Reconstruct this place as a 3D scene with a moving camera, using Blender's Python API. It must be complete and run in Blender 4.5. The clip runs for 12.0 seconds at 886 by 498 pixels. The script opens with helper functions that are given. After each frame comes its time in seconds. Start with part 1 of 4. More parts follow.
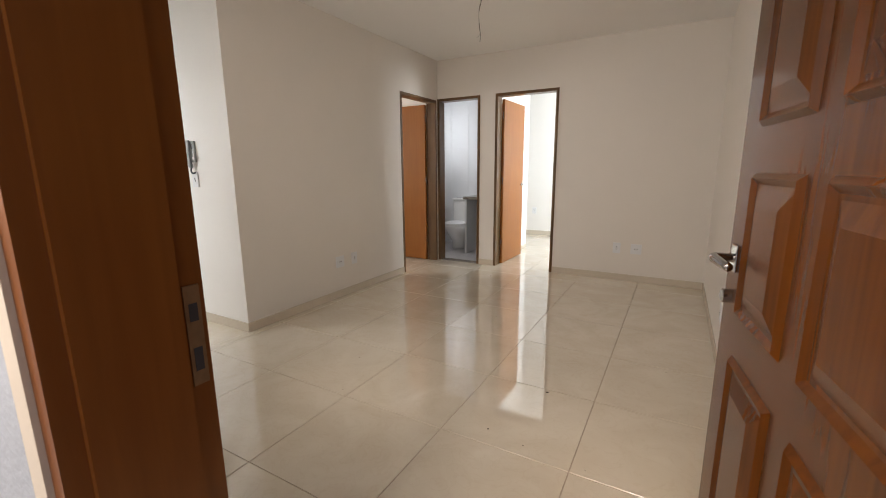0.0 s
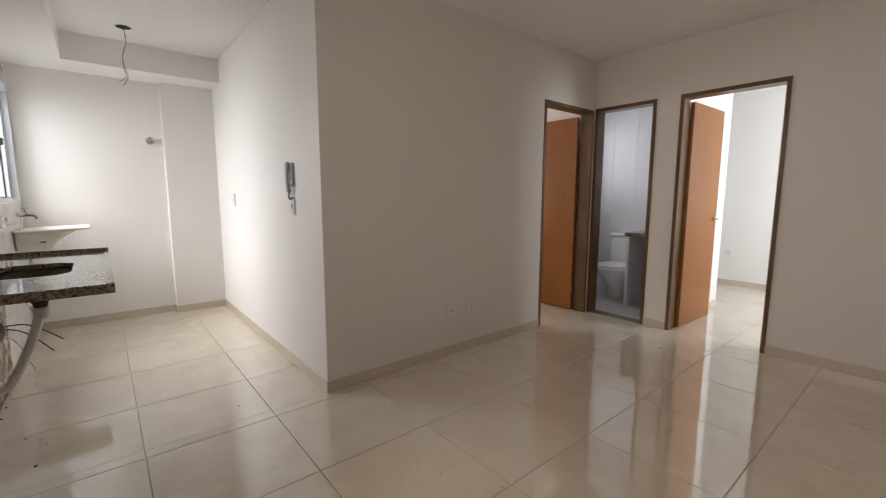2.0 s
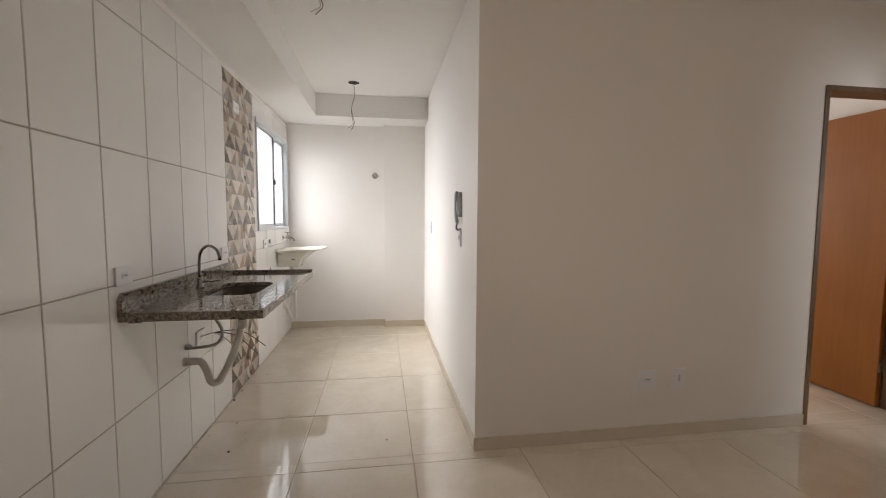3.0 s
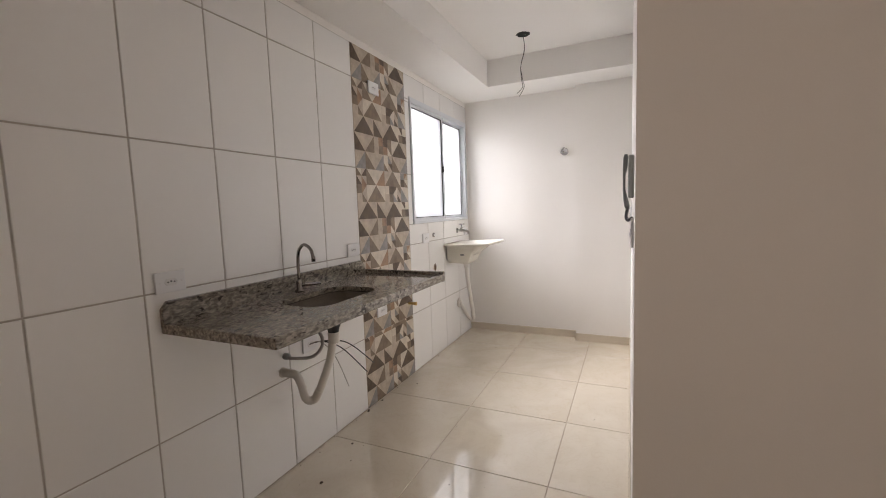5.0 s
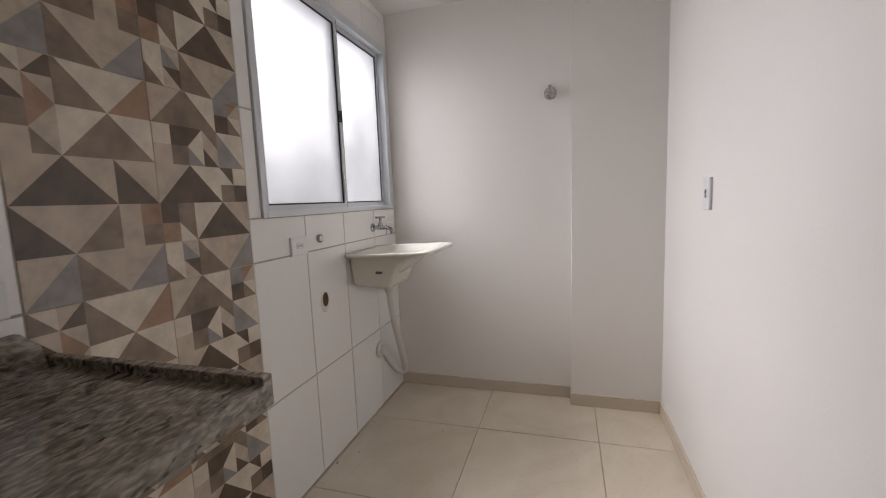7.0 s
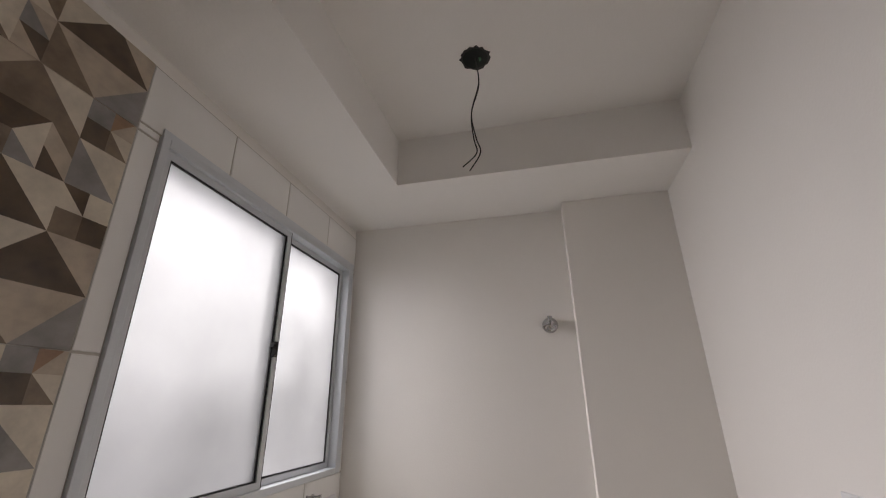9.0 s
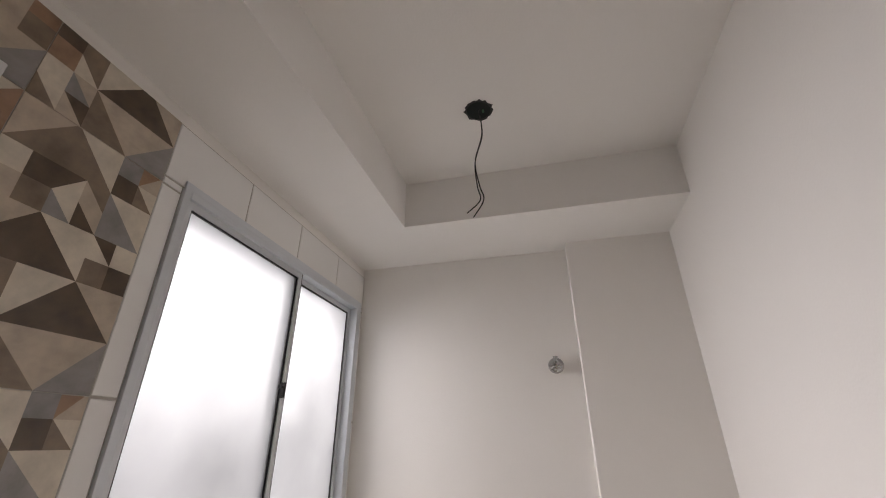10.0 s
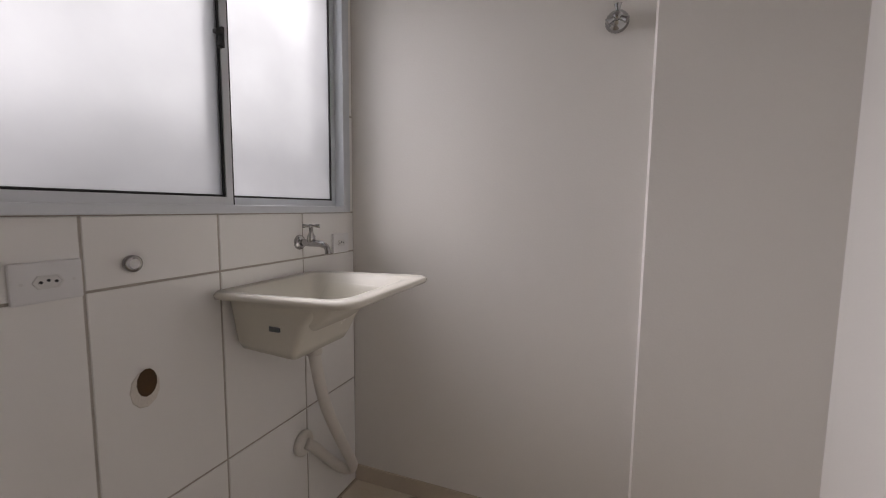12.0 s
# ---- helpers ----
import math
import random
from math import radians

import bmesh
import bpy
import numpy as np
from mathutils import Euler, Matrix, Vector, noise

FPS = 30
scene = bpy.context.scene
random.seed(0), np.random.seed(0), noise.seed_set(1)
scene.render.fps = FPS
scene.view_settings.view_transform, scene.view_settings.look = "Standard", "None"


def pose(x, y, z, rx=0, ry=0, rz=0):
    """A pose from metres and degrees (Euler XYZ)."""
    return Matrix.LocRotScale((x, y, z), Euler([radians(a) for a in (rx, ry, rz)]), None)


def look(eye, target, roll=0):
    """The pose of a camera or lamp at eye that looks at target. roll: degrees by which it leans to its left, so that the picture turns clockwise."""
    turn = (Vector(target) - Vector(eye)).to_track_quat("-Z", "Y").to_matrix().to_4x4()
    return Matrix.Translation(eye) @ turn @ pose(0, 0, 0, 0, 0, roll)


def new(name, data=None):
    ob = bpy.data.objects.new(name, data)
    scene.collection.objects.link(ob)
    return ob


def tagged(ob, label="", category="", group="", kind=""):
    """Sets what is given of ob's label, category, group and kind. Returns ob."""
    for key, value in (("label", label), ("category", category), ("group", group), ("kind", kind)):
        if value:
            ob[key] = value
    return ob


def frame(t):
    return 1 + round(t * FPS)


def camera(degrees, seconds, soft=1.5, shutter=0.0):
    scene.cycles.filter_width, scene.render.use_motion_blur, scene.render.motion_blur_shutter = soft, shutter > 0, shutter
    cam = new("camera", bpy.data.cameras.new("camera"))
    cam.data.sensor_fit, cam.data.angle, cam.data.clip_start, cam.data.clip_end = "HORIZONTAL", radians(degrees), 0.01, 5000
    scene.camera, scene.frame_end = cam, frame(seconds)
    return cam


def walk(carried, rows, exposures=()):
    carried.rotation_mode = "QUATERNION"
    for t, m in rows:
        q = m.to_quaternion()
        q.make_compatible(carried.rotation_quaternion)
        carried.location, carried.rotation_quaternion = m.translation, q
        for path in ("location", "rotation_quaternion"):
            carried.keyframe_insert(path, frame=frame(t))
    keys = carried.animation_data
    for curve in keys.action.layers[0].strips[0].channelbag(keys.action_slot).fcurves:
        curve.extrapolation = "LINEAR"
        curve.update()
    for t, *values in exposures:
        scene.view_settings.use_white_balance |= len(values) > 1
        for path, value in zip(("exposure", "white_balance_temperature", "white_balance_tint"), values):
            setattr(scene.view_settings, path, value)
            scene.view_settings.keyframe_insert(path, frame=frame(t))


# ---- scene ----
cam = camera(93.8, 12.0, soft=1.0, shutter=0.12)
PATH = [
    (0, (-0.012, 0.163, 1.251), (-0.976, 1.873, 0.868), -0.4),
    (0.5, (-0.156, 0.34, 1.237), (-1.07, 2.08, 0.868), -0.9),
    (1, (-0.28, 0.529, 1.25), (-1.179, 2.28, 0.897), -1.0),
    (1.5, (-0.347, 0.809, 1.232), (-1.47, 2.43, 0.899), -0.8),
    (2, (-0.45, 1.059, 1.25), (-1.98, 2.322, 0.994), 0.1),
    (2.5, (-0.6, 1.335, 1.276), (-2.421, 2.139, 1.081), 0.6),
    (3, (-0.661, 1.58, 1.3), (-2.634, 1.874, 1.152), 0.3),
    (3.3, (-0.676, 1.72, 1.345), (-2.67, 1.746, 1.201), 0.1),
    (3.6, (-0.683, 1.867, 1.356), (-2.667, 1.654, 1.221), -0.0),
    (5.3, (-1.846, 2.079, 1.264), (-3.628, 1.2, 1.042), -2.2),
    (5.5, (-2.025, 2.035, 1.249), (-3.795, 1.134, 1.008), -2.2),
    (6, (-2.42, 1.905, 1.231), (-4.21, 1.054, 0.962), -3.2),
    (6.5, (-2.805, 1.762, 1.228), (-4.649, 1.042, 0.942), -3.5),
    (6.7, (-2.963, 1.685, 1.221), (-4.841, 1.058, 0.934), -3.1),
    (8.3, (-3.734, 1.463, 1.331), (-5.673, 0.997, 1.482), -1.4),
    (8.5, (-3.741, 1.453, 1.372), (-5.664, 1.006, 1.693), -1.2),
    (9, (-3.723, 1.457, 1.455), (-5.547, 1.042, 2.163), -0.7),
    (9.5, (-3.685, 1.475, 1.494), (-5.402, 1.064, 2.432), -0.1),
    (10, (-3.671, 1.481, 1.476), (-5.428, 1.042, 2.323), -0.2),
    (10.5, (-3.705, 1.481, 1.4), (-5.595, 1.012, 1.854), -1.1),
    (11, (-3.749, 1.496, 1.301), (-5.683, 0.993, 1.375), -1.6),
    (11.5, (-3.877, 1.524, 1.226), (-5.788, 0.953, 1.079), -1.3),
    (12, (-4.213, 1.514, 1.203), (-6.062, 0.778, 1.007), 0.6),
]
EXPOSURES = [(0.0, 0.66, 7000, 16), (0.5, 0.68, 6750, 17), (1.0, 0.17, 6850, 19), (2.0, 0.10, 6950, 19), (2.5, 0.20, 7000, 19), (3.6, 0.24, 7150, 20), (5.3, 0.16, 7050, 23), (6.7, -0.42, 7000, 24), (8.3, -1.12, 7100, 24), (9.5, -0.84, 7300, 25), (10.0, -0.66, 7250, 25), (11.0, -1.08, 7050, 25), (12.0, -1.16, 7100, 26)]
walk(cam, [(t, look(eye, target, roll)) for t, eye, target, roll in PATH], EXPOSURES)

# ---- world, sun and window light ----
world = bpy.data.worlds.new("sky")
scene.world = world
world.use_nodes = True
wn = world.node_tree.nodes
sky = wn.new("ShaderNodeTexSky")
sky.sky_type = "NISHITA"
sky.sun_disc = False
sky.sun_elevation = radians(48)
sky.sun_rotation = radians(200)
sky.air_density, sky.dust_density, sky.ozone_density = 1.2, 5.0, 1.0
world.node_tree.links.new(sky.outputs[0], wn["Background"].inputs[0])
wn["Background"].inputs[1].default_value = 0.08

sun = new("sun", bpy.data.lights.new("sun", "SUN"))
sun.data.energy, sun.data.angle, sun.data.color = 0.4, radians(14), (1.0, 0.95, 0.88)
sun.matrix_world = look((0, -20, 22), (-2, 0, 0))


def window_lamp(name, centre, toward, width, height, watts, colour=(0.93, 0.97, 1.0), spread=180):
    """The sky's light as it comes through one window opening."""
    lamp = new(name, bpy.data.lights.new(name, "AREA"))
    lamp.data.shape, lamp.data.size, lamp.data.size_y = "RECTANGLE", width, height
    lamp.data.energy, lamp.data.color = watts, colour
    lamp.data.spread = radians(spread)
    lamp.matrix_world = look(centre, toward)
    return lamp


window_lamp("kitchen_window_light", (-5.42, -0.22, 2.20), (-4.55, 2.09, 0.80), 1.70, 1.40, 116, (0.85, 0.94, 1.0), 172)
window_lamp("kitchen_sky_light", (-5.60, -0.75, 3.05), (-4.60, 1.30, 0.60), 2.60, 1.60, 60, (0.85, 0.94, 1.0), 125)
window_lamp("living_window_light", (-1.42, 0.02, 1.72), (-1.35, 2.2, 1.30), 0.95, 0.95, 16.0, (1.0, 0.965, 0.92), 140)
window_lamp("bedroom_window_light", (-5.95, 3.60, 1.65), (-4.0, 3.60, 1.5), 1.10, 0.95, 30)
window_lamp("back_bedroom_window_light", (0.52, 6.45, 1.65), (-2.2, 7.10, 1.10), 1.10, 0.95, 58, (0.76, 0.90, 1.0), 150)
window_lamp("bathroom_window_light", (-3.78, 5.75, 1.85), (-2.6, 5.75, 1.2), 0.55, 0.55, 9, (0.82, 0.92, 1.0))

# ---- materials ----


def material(name, colour, rough=0.5, metal=0.0, spec=0.5, scale=6.0, vary=0.06, fine=90.0, grain=0.03, bump=0.02, coat=0.0, per_object=0.0):
    """A surface with its base colour varied at two scales, roughness varied with it, and fine relief."""
    mat = bpy.data.materials.new(name)
    mat.use_nodes = True
    nodes, links = mat.node_tree.nodes, mat.node_tree.links
    bsdf = nodes["Principled BSDF"]
    coord = nodes.new("ShaderNodeTexCoord")
    big, small = nodes.new("ShaderNodeTexNoise"), nodes.new("ShaderNodeTexNoise")
    big.inputs["Scale"].default_value, big.inputs["Detail"].default_value = scale, 4
    small.inputs["Scale"].default_value, small.inputs["Detail"].default_value = fine, 3
    for n in (big, small):
        links.new(coord.outputs["Object"], n.inputs["Vector"])
    total = nodes.new("ShaderNodeMath")
    total.operation = "MULTIPLY_ADD"
    links.new(big.outputs["Fac"], total.inputs[0])
    total.inputs[1].default_value, total.inputs[2].default_value = 2 * vary, 1 - vary
    add = nodes.new("ShaderNodeMath")
    add.operation = "MULTIPLY_ADD"
    links.new(small.outputs["Fac"], add.inputs[0])
    add.inputs[1].default_value = 2 * grain
    links.new(total.outputs[0], add.inputs[2])
    value = add
    if per_object:
        info, more = nodes.new("ShaderNodeObjectInfo"), nodes.new("ShaderNodeMath")
        more.operation = "MULTIPLY_ADD"
        links.new(info.outputs["Random"], more.inputs[0])
        more.inputs[1].default_value = per_object
        links.new(add.outputs[0], more.inputs[2])
        value = more
    hsv = nodes.new("ShaderNodeHueSaturation")
    hsv.inputs["Color"].default_value = (*colour, 1)
    links.new(value.outputs[0], hsv.inputs["Value"])
    links.new(hsv.outputs[0], bsdf.inputs["Base Color"])
    gloss = nodes.new("ShaderNodeMath")
    gloss.operation = "MULTIPLY_ADD"
    links.new(big.outputs["Fac"], gloss.inputs[0])
    gloss.inputs[1].default_value, gloss.inputs[2].default_value = rough * 0.4, rough * 0.8
    links.new(gloss.outputs[0], bsdf.inputs["Roughness"])
    bsdf.inputs["Metallic"].default_value = metal
    bsdf.inputs["Specular IOR Level"].default_value = spec
    bsdf.inputs["Coat Weight"].default_value = coat
    bsdf.inputs["Coat Roughness"].default_value = 0.12
    if bump:
        relief = nodes.new("ShaderNodeBump")
        relief.inputs["Strength"].default_value, relief.inputs["Distance"].default_value = bump, 0.01
        links.new(small.outputs["Fac"], relief.inputs["Height"])
        links.new(relief.outputs[0], bsdf.inputs["Normal"])
    return mat


def wood(name, dark, light, rough, axis=2, coat=0.3, sheen=0.25):
    """Varnished timber with long grain along one axis."""
    mat = bpy.data.materials.new(name)
    mat.use_nodes = True
    nodes, links = mat.node_tree.nodes, mat.node_tree.links
    bsdf = nodes["Principled BSDF"]
    coord, mapping = nodes.new("ShaderNodeTexCoord"), nodes.new("ShaderNodeMapping")
    stretch = [14.0, 14.0, 14.0]
    stretch[axis] = 0.9
    mapping.inputs["Scale"].default_value = stretch
    links.new(coord.outputs["Object"], mapping.inputs[0])
    grain, blotch = nodes.new("ShaderNodeTexNoise"), nodes.new("ShaderNodeTexNoise")
    grain.inputs["Scale"].default_value, grain.inputs["Detail"].default_value, grain.inputs["Distortion"].default_value = 3.0, 6, 0.6
    blotch.inputs["Scale"].default_value = 2.2
    links.new(mapping.outputs[0], grain.inputs["Vector"])
    links.new(coord.outputs["Object"], blotch.inputs["Vector"])
    mixed = nodes.new("ShaderNodeMath")
    mixed.operation = "MULTIPLY_ADD"
    links.new(blotch.outputs["Fac"], mixed.inputs[0])
    mixed.inputs[1].default_value = 0.5
    half = nodes.new("ShaderNodeMath")
    half.operation = "MULTIPLY"
    links.new(grain.outputs["Fac"], half.inputs[0])
    half.inputs[1].default_value = 0.5
    links.new(half.outputs[0], mixed.inputs[2])
    ramp = nodes.new("ShaderNodeValToRGB")
    ramp.color_ramp.elements[0].position, ramp.color_ramp.elements[1].position = 0.32, 0.68
    ramp.color_ramp.elements[0].color, ramp.color_ramp.elements[1].color = (*dark, 1), (*light, 1)
    links.new(mixed.outputs[0], ramp.inputs[0])
    links.new(ramp.outputs[0], bsdf.inputs["Base Color"])
    bsdf.inputs["Roughness"].default_value = rough
    bsdf.inputs["Specular IOR Level"].default_value = 0.35
    bsdf.inputs["Coat Weight"].default_value, bsdf.inputs["Coat Roughness"].default_value = coat, sheen
    relief = nodes.new("ShaderNodeBump")
    relief.inputs["Strength"].default_value, relief.inputs["Distance"].default_value = 0.08, 0.004
    links.new(grain.outputs["Fac"], relief.inputs["Height"])
    links.new(relief.outputs[0], bsdf.inputs["Normal"])
    return mat


def granite():
    """Grey-brown speckled granite with black and pale flecks, polished."""
    mat = bpy.data.materials.new("granite")
    mat.use_nodes = True
    nodes, links = mat.node_tree.nodes, mat.node_tree.links
    bsdf = nodes["Principled BSDF"]
    coord, mapping = nodes.new("ShaderNodeTexCoord"), nodes.new("ShaderNodeMapping")
    mapping.inputs["Scale"].default_value = (0.5, 1.0, 1.0)
    mapping.inputs["Rotation"].default_value = (0, 0, 0.25)
    links.new(coord.outputs["Object"], mapping.inputs[0])
    cells, clouds, flecks = nodes.new("ShaderNodeTexNoise"), nodes.new("ShaderNodeTexNoise"), nodes.new("ShaderNodeTexNoise")
    cells.inputs["Scale"].default_value, cells.inputs["Detail"].default_value, cells.inputs["Distortion"].default_value = 85, 6, 0.5
    clouds.inputs["Scale"].default_value, clouds.inputs["Detail"].default_value = 9, 3
    flecks.inputs["Scale"].default_value, flecks.inputs["Detail"].default_value, flecks.inputs["Distortion"].default_value = 62, 5, 0.7
    for n in (cells, clouds, flecks):
        links.new(mapping.outputs[0], n.inputs["Vector"])
    ramp = nodes.new("ShaderNodeValToRGB")
    e = ramp.color_ramp.elements
    e[0].position, e[0].color = 0.34, (0.115, 0.099, 0.078, 1)
    e[1].position, e[1].color = 0.66, (0.38, 0.34, 0.28, 1)
    mid = e.new(0.50)
    mid.color = (0.225, 0.196, 0.158, 1)
    links.new(cells.outputs["Fac"], ramp.inputs[0])
    # dark flecks crowd together where the clouds run low
    crowd = nodes.new("ShaderNodeMath")
    crowd.operation = "MULTIPLY_ADD"
    links.new(clouds.outputs["Fac"], crowd.inputs[0])
    crowd.inputs[1].default_value = 0.45
    links.new(flecks.outputs["Fac"], crowd.inputs[2])
    cut = nodes.new("ShaderNodeMapRange")
    links.new(crowd.outputs[0], cut.inputs["Value"])
    for key, v in (("From Min", 0.575), ("From Max", 0.65), ("To Min", 1.0), ("To Max", 0.0)):
        cut.inputs[key].default_value = v
    dots = nodes.new("ShaderNodeMix")
    dots.data_type = "RGBA"
    links.new(cut.outputs[0], dots.inputs["Factor"])
    links.new(ramp.outputs[0], dots.inputs["A"])
    dots.inputs["B"].default_value = (0.045, 0.036, 0.028, 1)
    links.new(dots.outputs["Result"], bsdf.inputs["Base Color"])
    bsdf.inputs["Roughness"].default_value = 0.075
    return mat


def porcelain_floor():
    """Polished beige porcelain with soft cream clouds and thin veins, each tile a little different."""
    mat = bpy.data.materials.new("beige_porcelain")
    mat.use_nodes = True
    nodes, links = mat.node_tree.nodes, mat.node_tree.links
    bsdf = nodes["Principled BSDF"]
    coord, info = nodes.new("ShaderNodeTexCoord"), nodes.new("ShaderNodeObjectInfo")
    shift = nodes.new("ShaderNodeVectorMath")
    shift.operation = "MULTIPLY_ADD"
    links.new(info.outputs["Random"], shift.inputs[0])
    shift.inputs[1].default_value = (31, 17, 9)
    links.new(coord.outputs["Object"], shift.inputs[2])
    clouds, veins, dust = nodes.new("ShaderNodeTexNoise"), nodes.new("ShaderNodeTexNoise"), nodes.new("ShaderNodeTexNoise")
    clouds.inputs["Scale"].default_value, clouds.inputs["Detail"].default_value, clouds.inputs["Distortion"].default_value = 2.6, 5, 1.4
    veins.inputs["Scale"].default_value, veins.inputs["Detail"].default_value, veins.inputs["Distortion"].default_value = 7.0, 6, 2.2
    dust.inputs["Scale"].default_value, dust.inputs["Detail"].default_value = 1.7, 6
    for n in (clouds, veins):
        links.new(shift.outputs[0], n.inputs["Vector"])
    links.new(coord.outputs["Object"], dust.inputs["Vector"])
    ramp = nodes.new("ShaderNodeValToRGB")
    e = ramp.color_ramp.elements
    e[0].position, e[0].color = 0.30, (0.665, 0.58, 0.455, 1)
    e[1].position, e[1].color = 0.72, (0.745, 0.67, 0.55, 1)
    links.new(clouds.outputs["Fac"], ramp.inputs[0])
    thin = nodes.new("ShaderNodeValToRGB")
    v = thin.color_ramp.elements
    v[0].position, v[0].color = 0.47, (1, 1, 1, 1)
    v[1].position, v[1].color = 0.53, (1, 1, 1, 1)
    mid = v.new(0.50)
    mid.color = (0.90, 0.86, 0.80, 1)
    links.new(veins.outputs["Fac"], thin.inputs[0])
    mul = nodes.new("ShaderNodeMix")
    mul.data_type, mul.blend_type = "RGBA", "MULTIPLY"
    mul.inputs["Factor"].default_value = 0.35
    links.new(ramp.outputs[0], mul.inputs["A"])
    links.new(thin.outputs[0], mul.inputs["B"])
    links.new(mul.outputs["Result"], bsdf.inputs["Base Color"])
    gloss = nodes.new("ShaderNodeMapRange")
    gloss.inputs["To Min"].default_value, gloss.inputs["To Max"].default_value = 0.035, 0.10
    links.new(dust.outputs["Fac"], gloss.inputs["Value"])
    links.new(gloss.outputs[0], bsdf.inputs["Roughness"])
    bsdf.inputs["Specular IOR Level"].default_value = 0.9
    bsdf.inputs["Coat Weight"].default_value, bsdf.inputs["Coat Roughness"].default_value = 0.8, 0.03
    bsdf.inputs["Coat IOR"].default_value = 1.6
    wave = nodes.new("ShaderNodeBump")
    wave.inputs["Strength"].default_value, wave.inputs["Distance"].default_value = 0.015, 0.01
    links.new(clouds.outputs["Fac"], wave.inputs["Height"])
    links.new(wave.outputs[0], bsdf.inputs["Normal"])
    return mat


def frosted_glass():
    mat = bpy.data.materials.new("frosted_glass")
    mat.use_nodes = True
    nodes, links = mat.node_tree.nodes, mat.node_tree.links
    nodes.remove(nodes["Principled BSDF"])
    out = nodes["Material Output"]
    scatter, clear, gloss = nodes.new("ShaderNodeBsdfTranslucent"), nodes.new("ShaderNodeBsdfRefraction"), nodes.new("ShaderNodeBsdfGlossy")
    coord, dust, ramp = nodes.new("ShaderNodeTexCoord"), nodes.new("ShaderNodeTexNoise"), nodes.new("ShaderNodeValToRGB")
    dust.inputs["Scale"].default_value, dust.inputs["Detail"].default_value = 2.4, 5
    links.new(coord.outputs["Object"], dust.inputs["Vector"])
    ramp.color_ramp.elements[0].position, ramp.color_ramp.elements[0].color = 0.32, (0.185, 0.188, 0.186, 1)
    ramp.color_ramp.elements[1].position, ramp.color_ramp.elements[1].color = 0.70, (0.32, 0.325, 0.325, 1)
    links.new(dust.outputs["Fac"], ramp.inputs[0])
    links.new(ramp.outputs[0], scatter.inputs["Color"])
    clear.inputs["Color"].default_value = (0.50, 0.505, 0.50, 1)
    clear.inputs["Roughness"].default_value, clear.inputs["IOR"].default_value = 0.75, 1.14
    gloss.inputs["Roughness"].default_value = 0.25
    gloss.inputs["Color"].default_value = (0.9, 0.9, 0.9, 1)
    one, two = nodes.new("ShaderNodeMixShader"), nodes.new("ShaderNodeMixShader")
    one.inputs[0].default_value, two.inputs[0].default_value = 0.48, 0.05
    links.new(scatter.outputs[0], one.inputs[1])
    links.new(clear.outputs[0], one.inputs[2])
    links.new(one.outputs[0], two.inputs[1])
    links.new(gloss.outputs[0], two.inputs[2])
    links.new(two.outputs[0], out.inputs["Surface"])
    return mat


PAINT = material("white_wall_paint", (0.83, 0.80, 0.76), 0.55, scale=2.2, vary=0.03, fine=160, grain=0.012, bump=0.05)
LIVING_PAINT = material("warm_white_wall_paint", (0.77, 0.718, 0.655), 0.55, scale=2.2, vary=0.03, fine=160, grain=0.012, bump=0.05)
CEILING_PAINT = material("ceiling_paint", (0.87, 0.85, 0.82), 0.8, scale=1.5, vary=0.02, fine=120, grain=0.01, bump=0.06)
OUTER = material("grey_exterior_render", (0.30, 0.32, 0.35), 0.9, scale=4, vary=0.1, fine=60, grain=0.08, bump=0.3)
TILE = material("white_glazed_tile", (0.84, 0.83, 0.81), 0.14, scale=3, vary=0.012, fine=40, grain=0.006, bump=0.006, per_object=0.02)
GROUT = material("grey_grout", (0.40, 0.37, 0.33), 0.9, scale=9, vary=0.2, fine=120, grain=0.1, bump=0.1)
FLOOR_GROUT = material("dirty_floor_grout", (0.34, 0.275, 0.205), 0.9, scale=1.6, vary=0.85, fine=40, grain=0.25, bump=0.1)
FLOOR = porcelain_floor()
SKIRT = material("beige_skirting_tile", (0.60, 0.52, 0.42), 0.2, scale=5, vary=0.07, fine=60, grain=0.03, bump=0.0, per_object=0.03)
GRANITE = granite()
FRAME_WOOD = wood("dark_varnished_frame_timber", (0.095, 0.050, 0.019), (0.18, 0.093, 0.036), 0.38)
ENTRY_FRAME_WOOD = wood("varnished_orange_frame_timber", (0.165, 0.047, 0.006), (0.225, 0.074, 0.011), 0.42, coat=0.12)
DOOR_WOOD = wood("orange_brown_door_veneer", (0.27, 0.086, 0.011), (0.33, 0.116, 0.018), 0.42, coat=0.12)
ENTRY_WOOD = wood("varnished_brown_solid_timber", (0.060, 0.016, 0.001), (0.180, 0.050, 0.003), 0.26, coat=0.08, sheen=0.12)
CREAM = material("cream_architrave_paint", (0.58, 0.50, 0.40), 0.5)
ALU = material("grey_anodised_aluminium", (0.62, 0.65, 0.68), 0.38, metal=0.35, scale=12, vary=0.04, fine=200, grain=0.02, bump=0.0)
RUBBER = material("black_rubber_gasket", (0.02, 0.02, 0.02), 0.7)
GLASS = frosted_glass()
PLASTIC = material("white_plastic", (0.76, 0.76, 0.765), 0.3, scale=10, vary=0.01, grain=0.01, bump=0.0)
PLASTIC_GREY = material("grey_plastic", (0.36, 0.38, 0.37), 0.35, scale=10, vary=0.03, grain=0.02, bump=0.0)
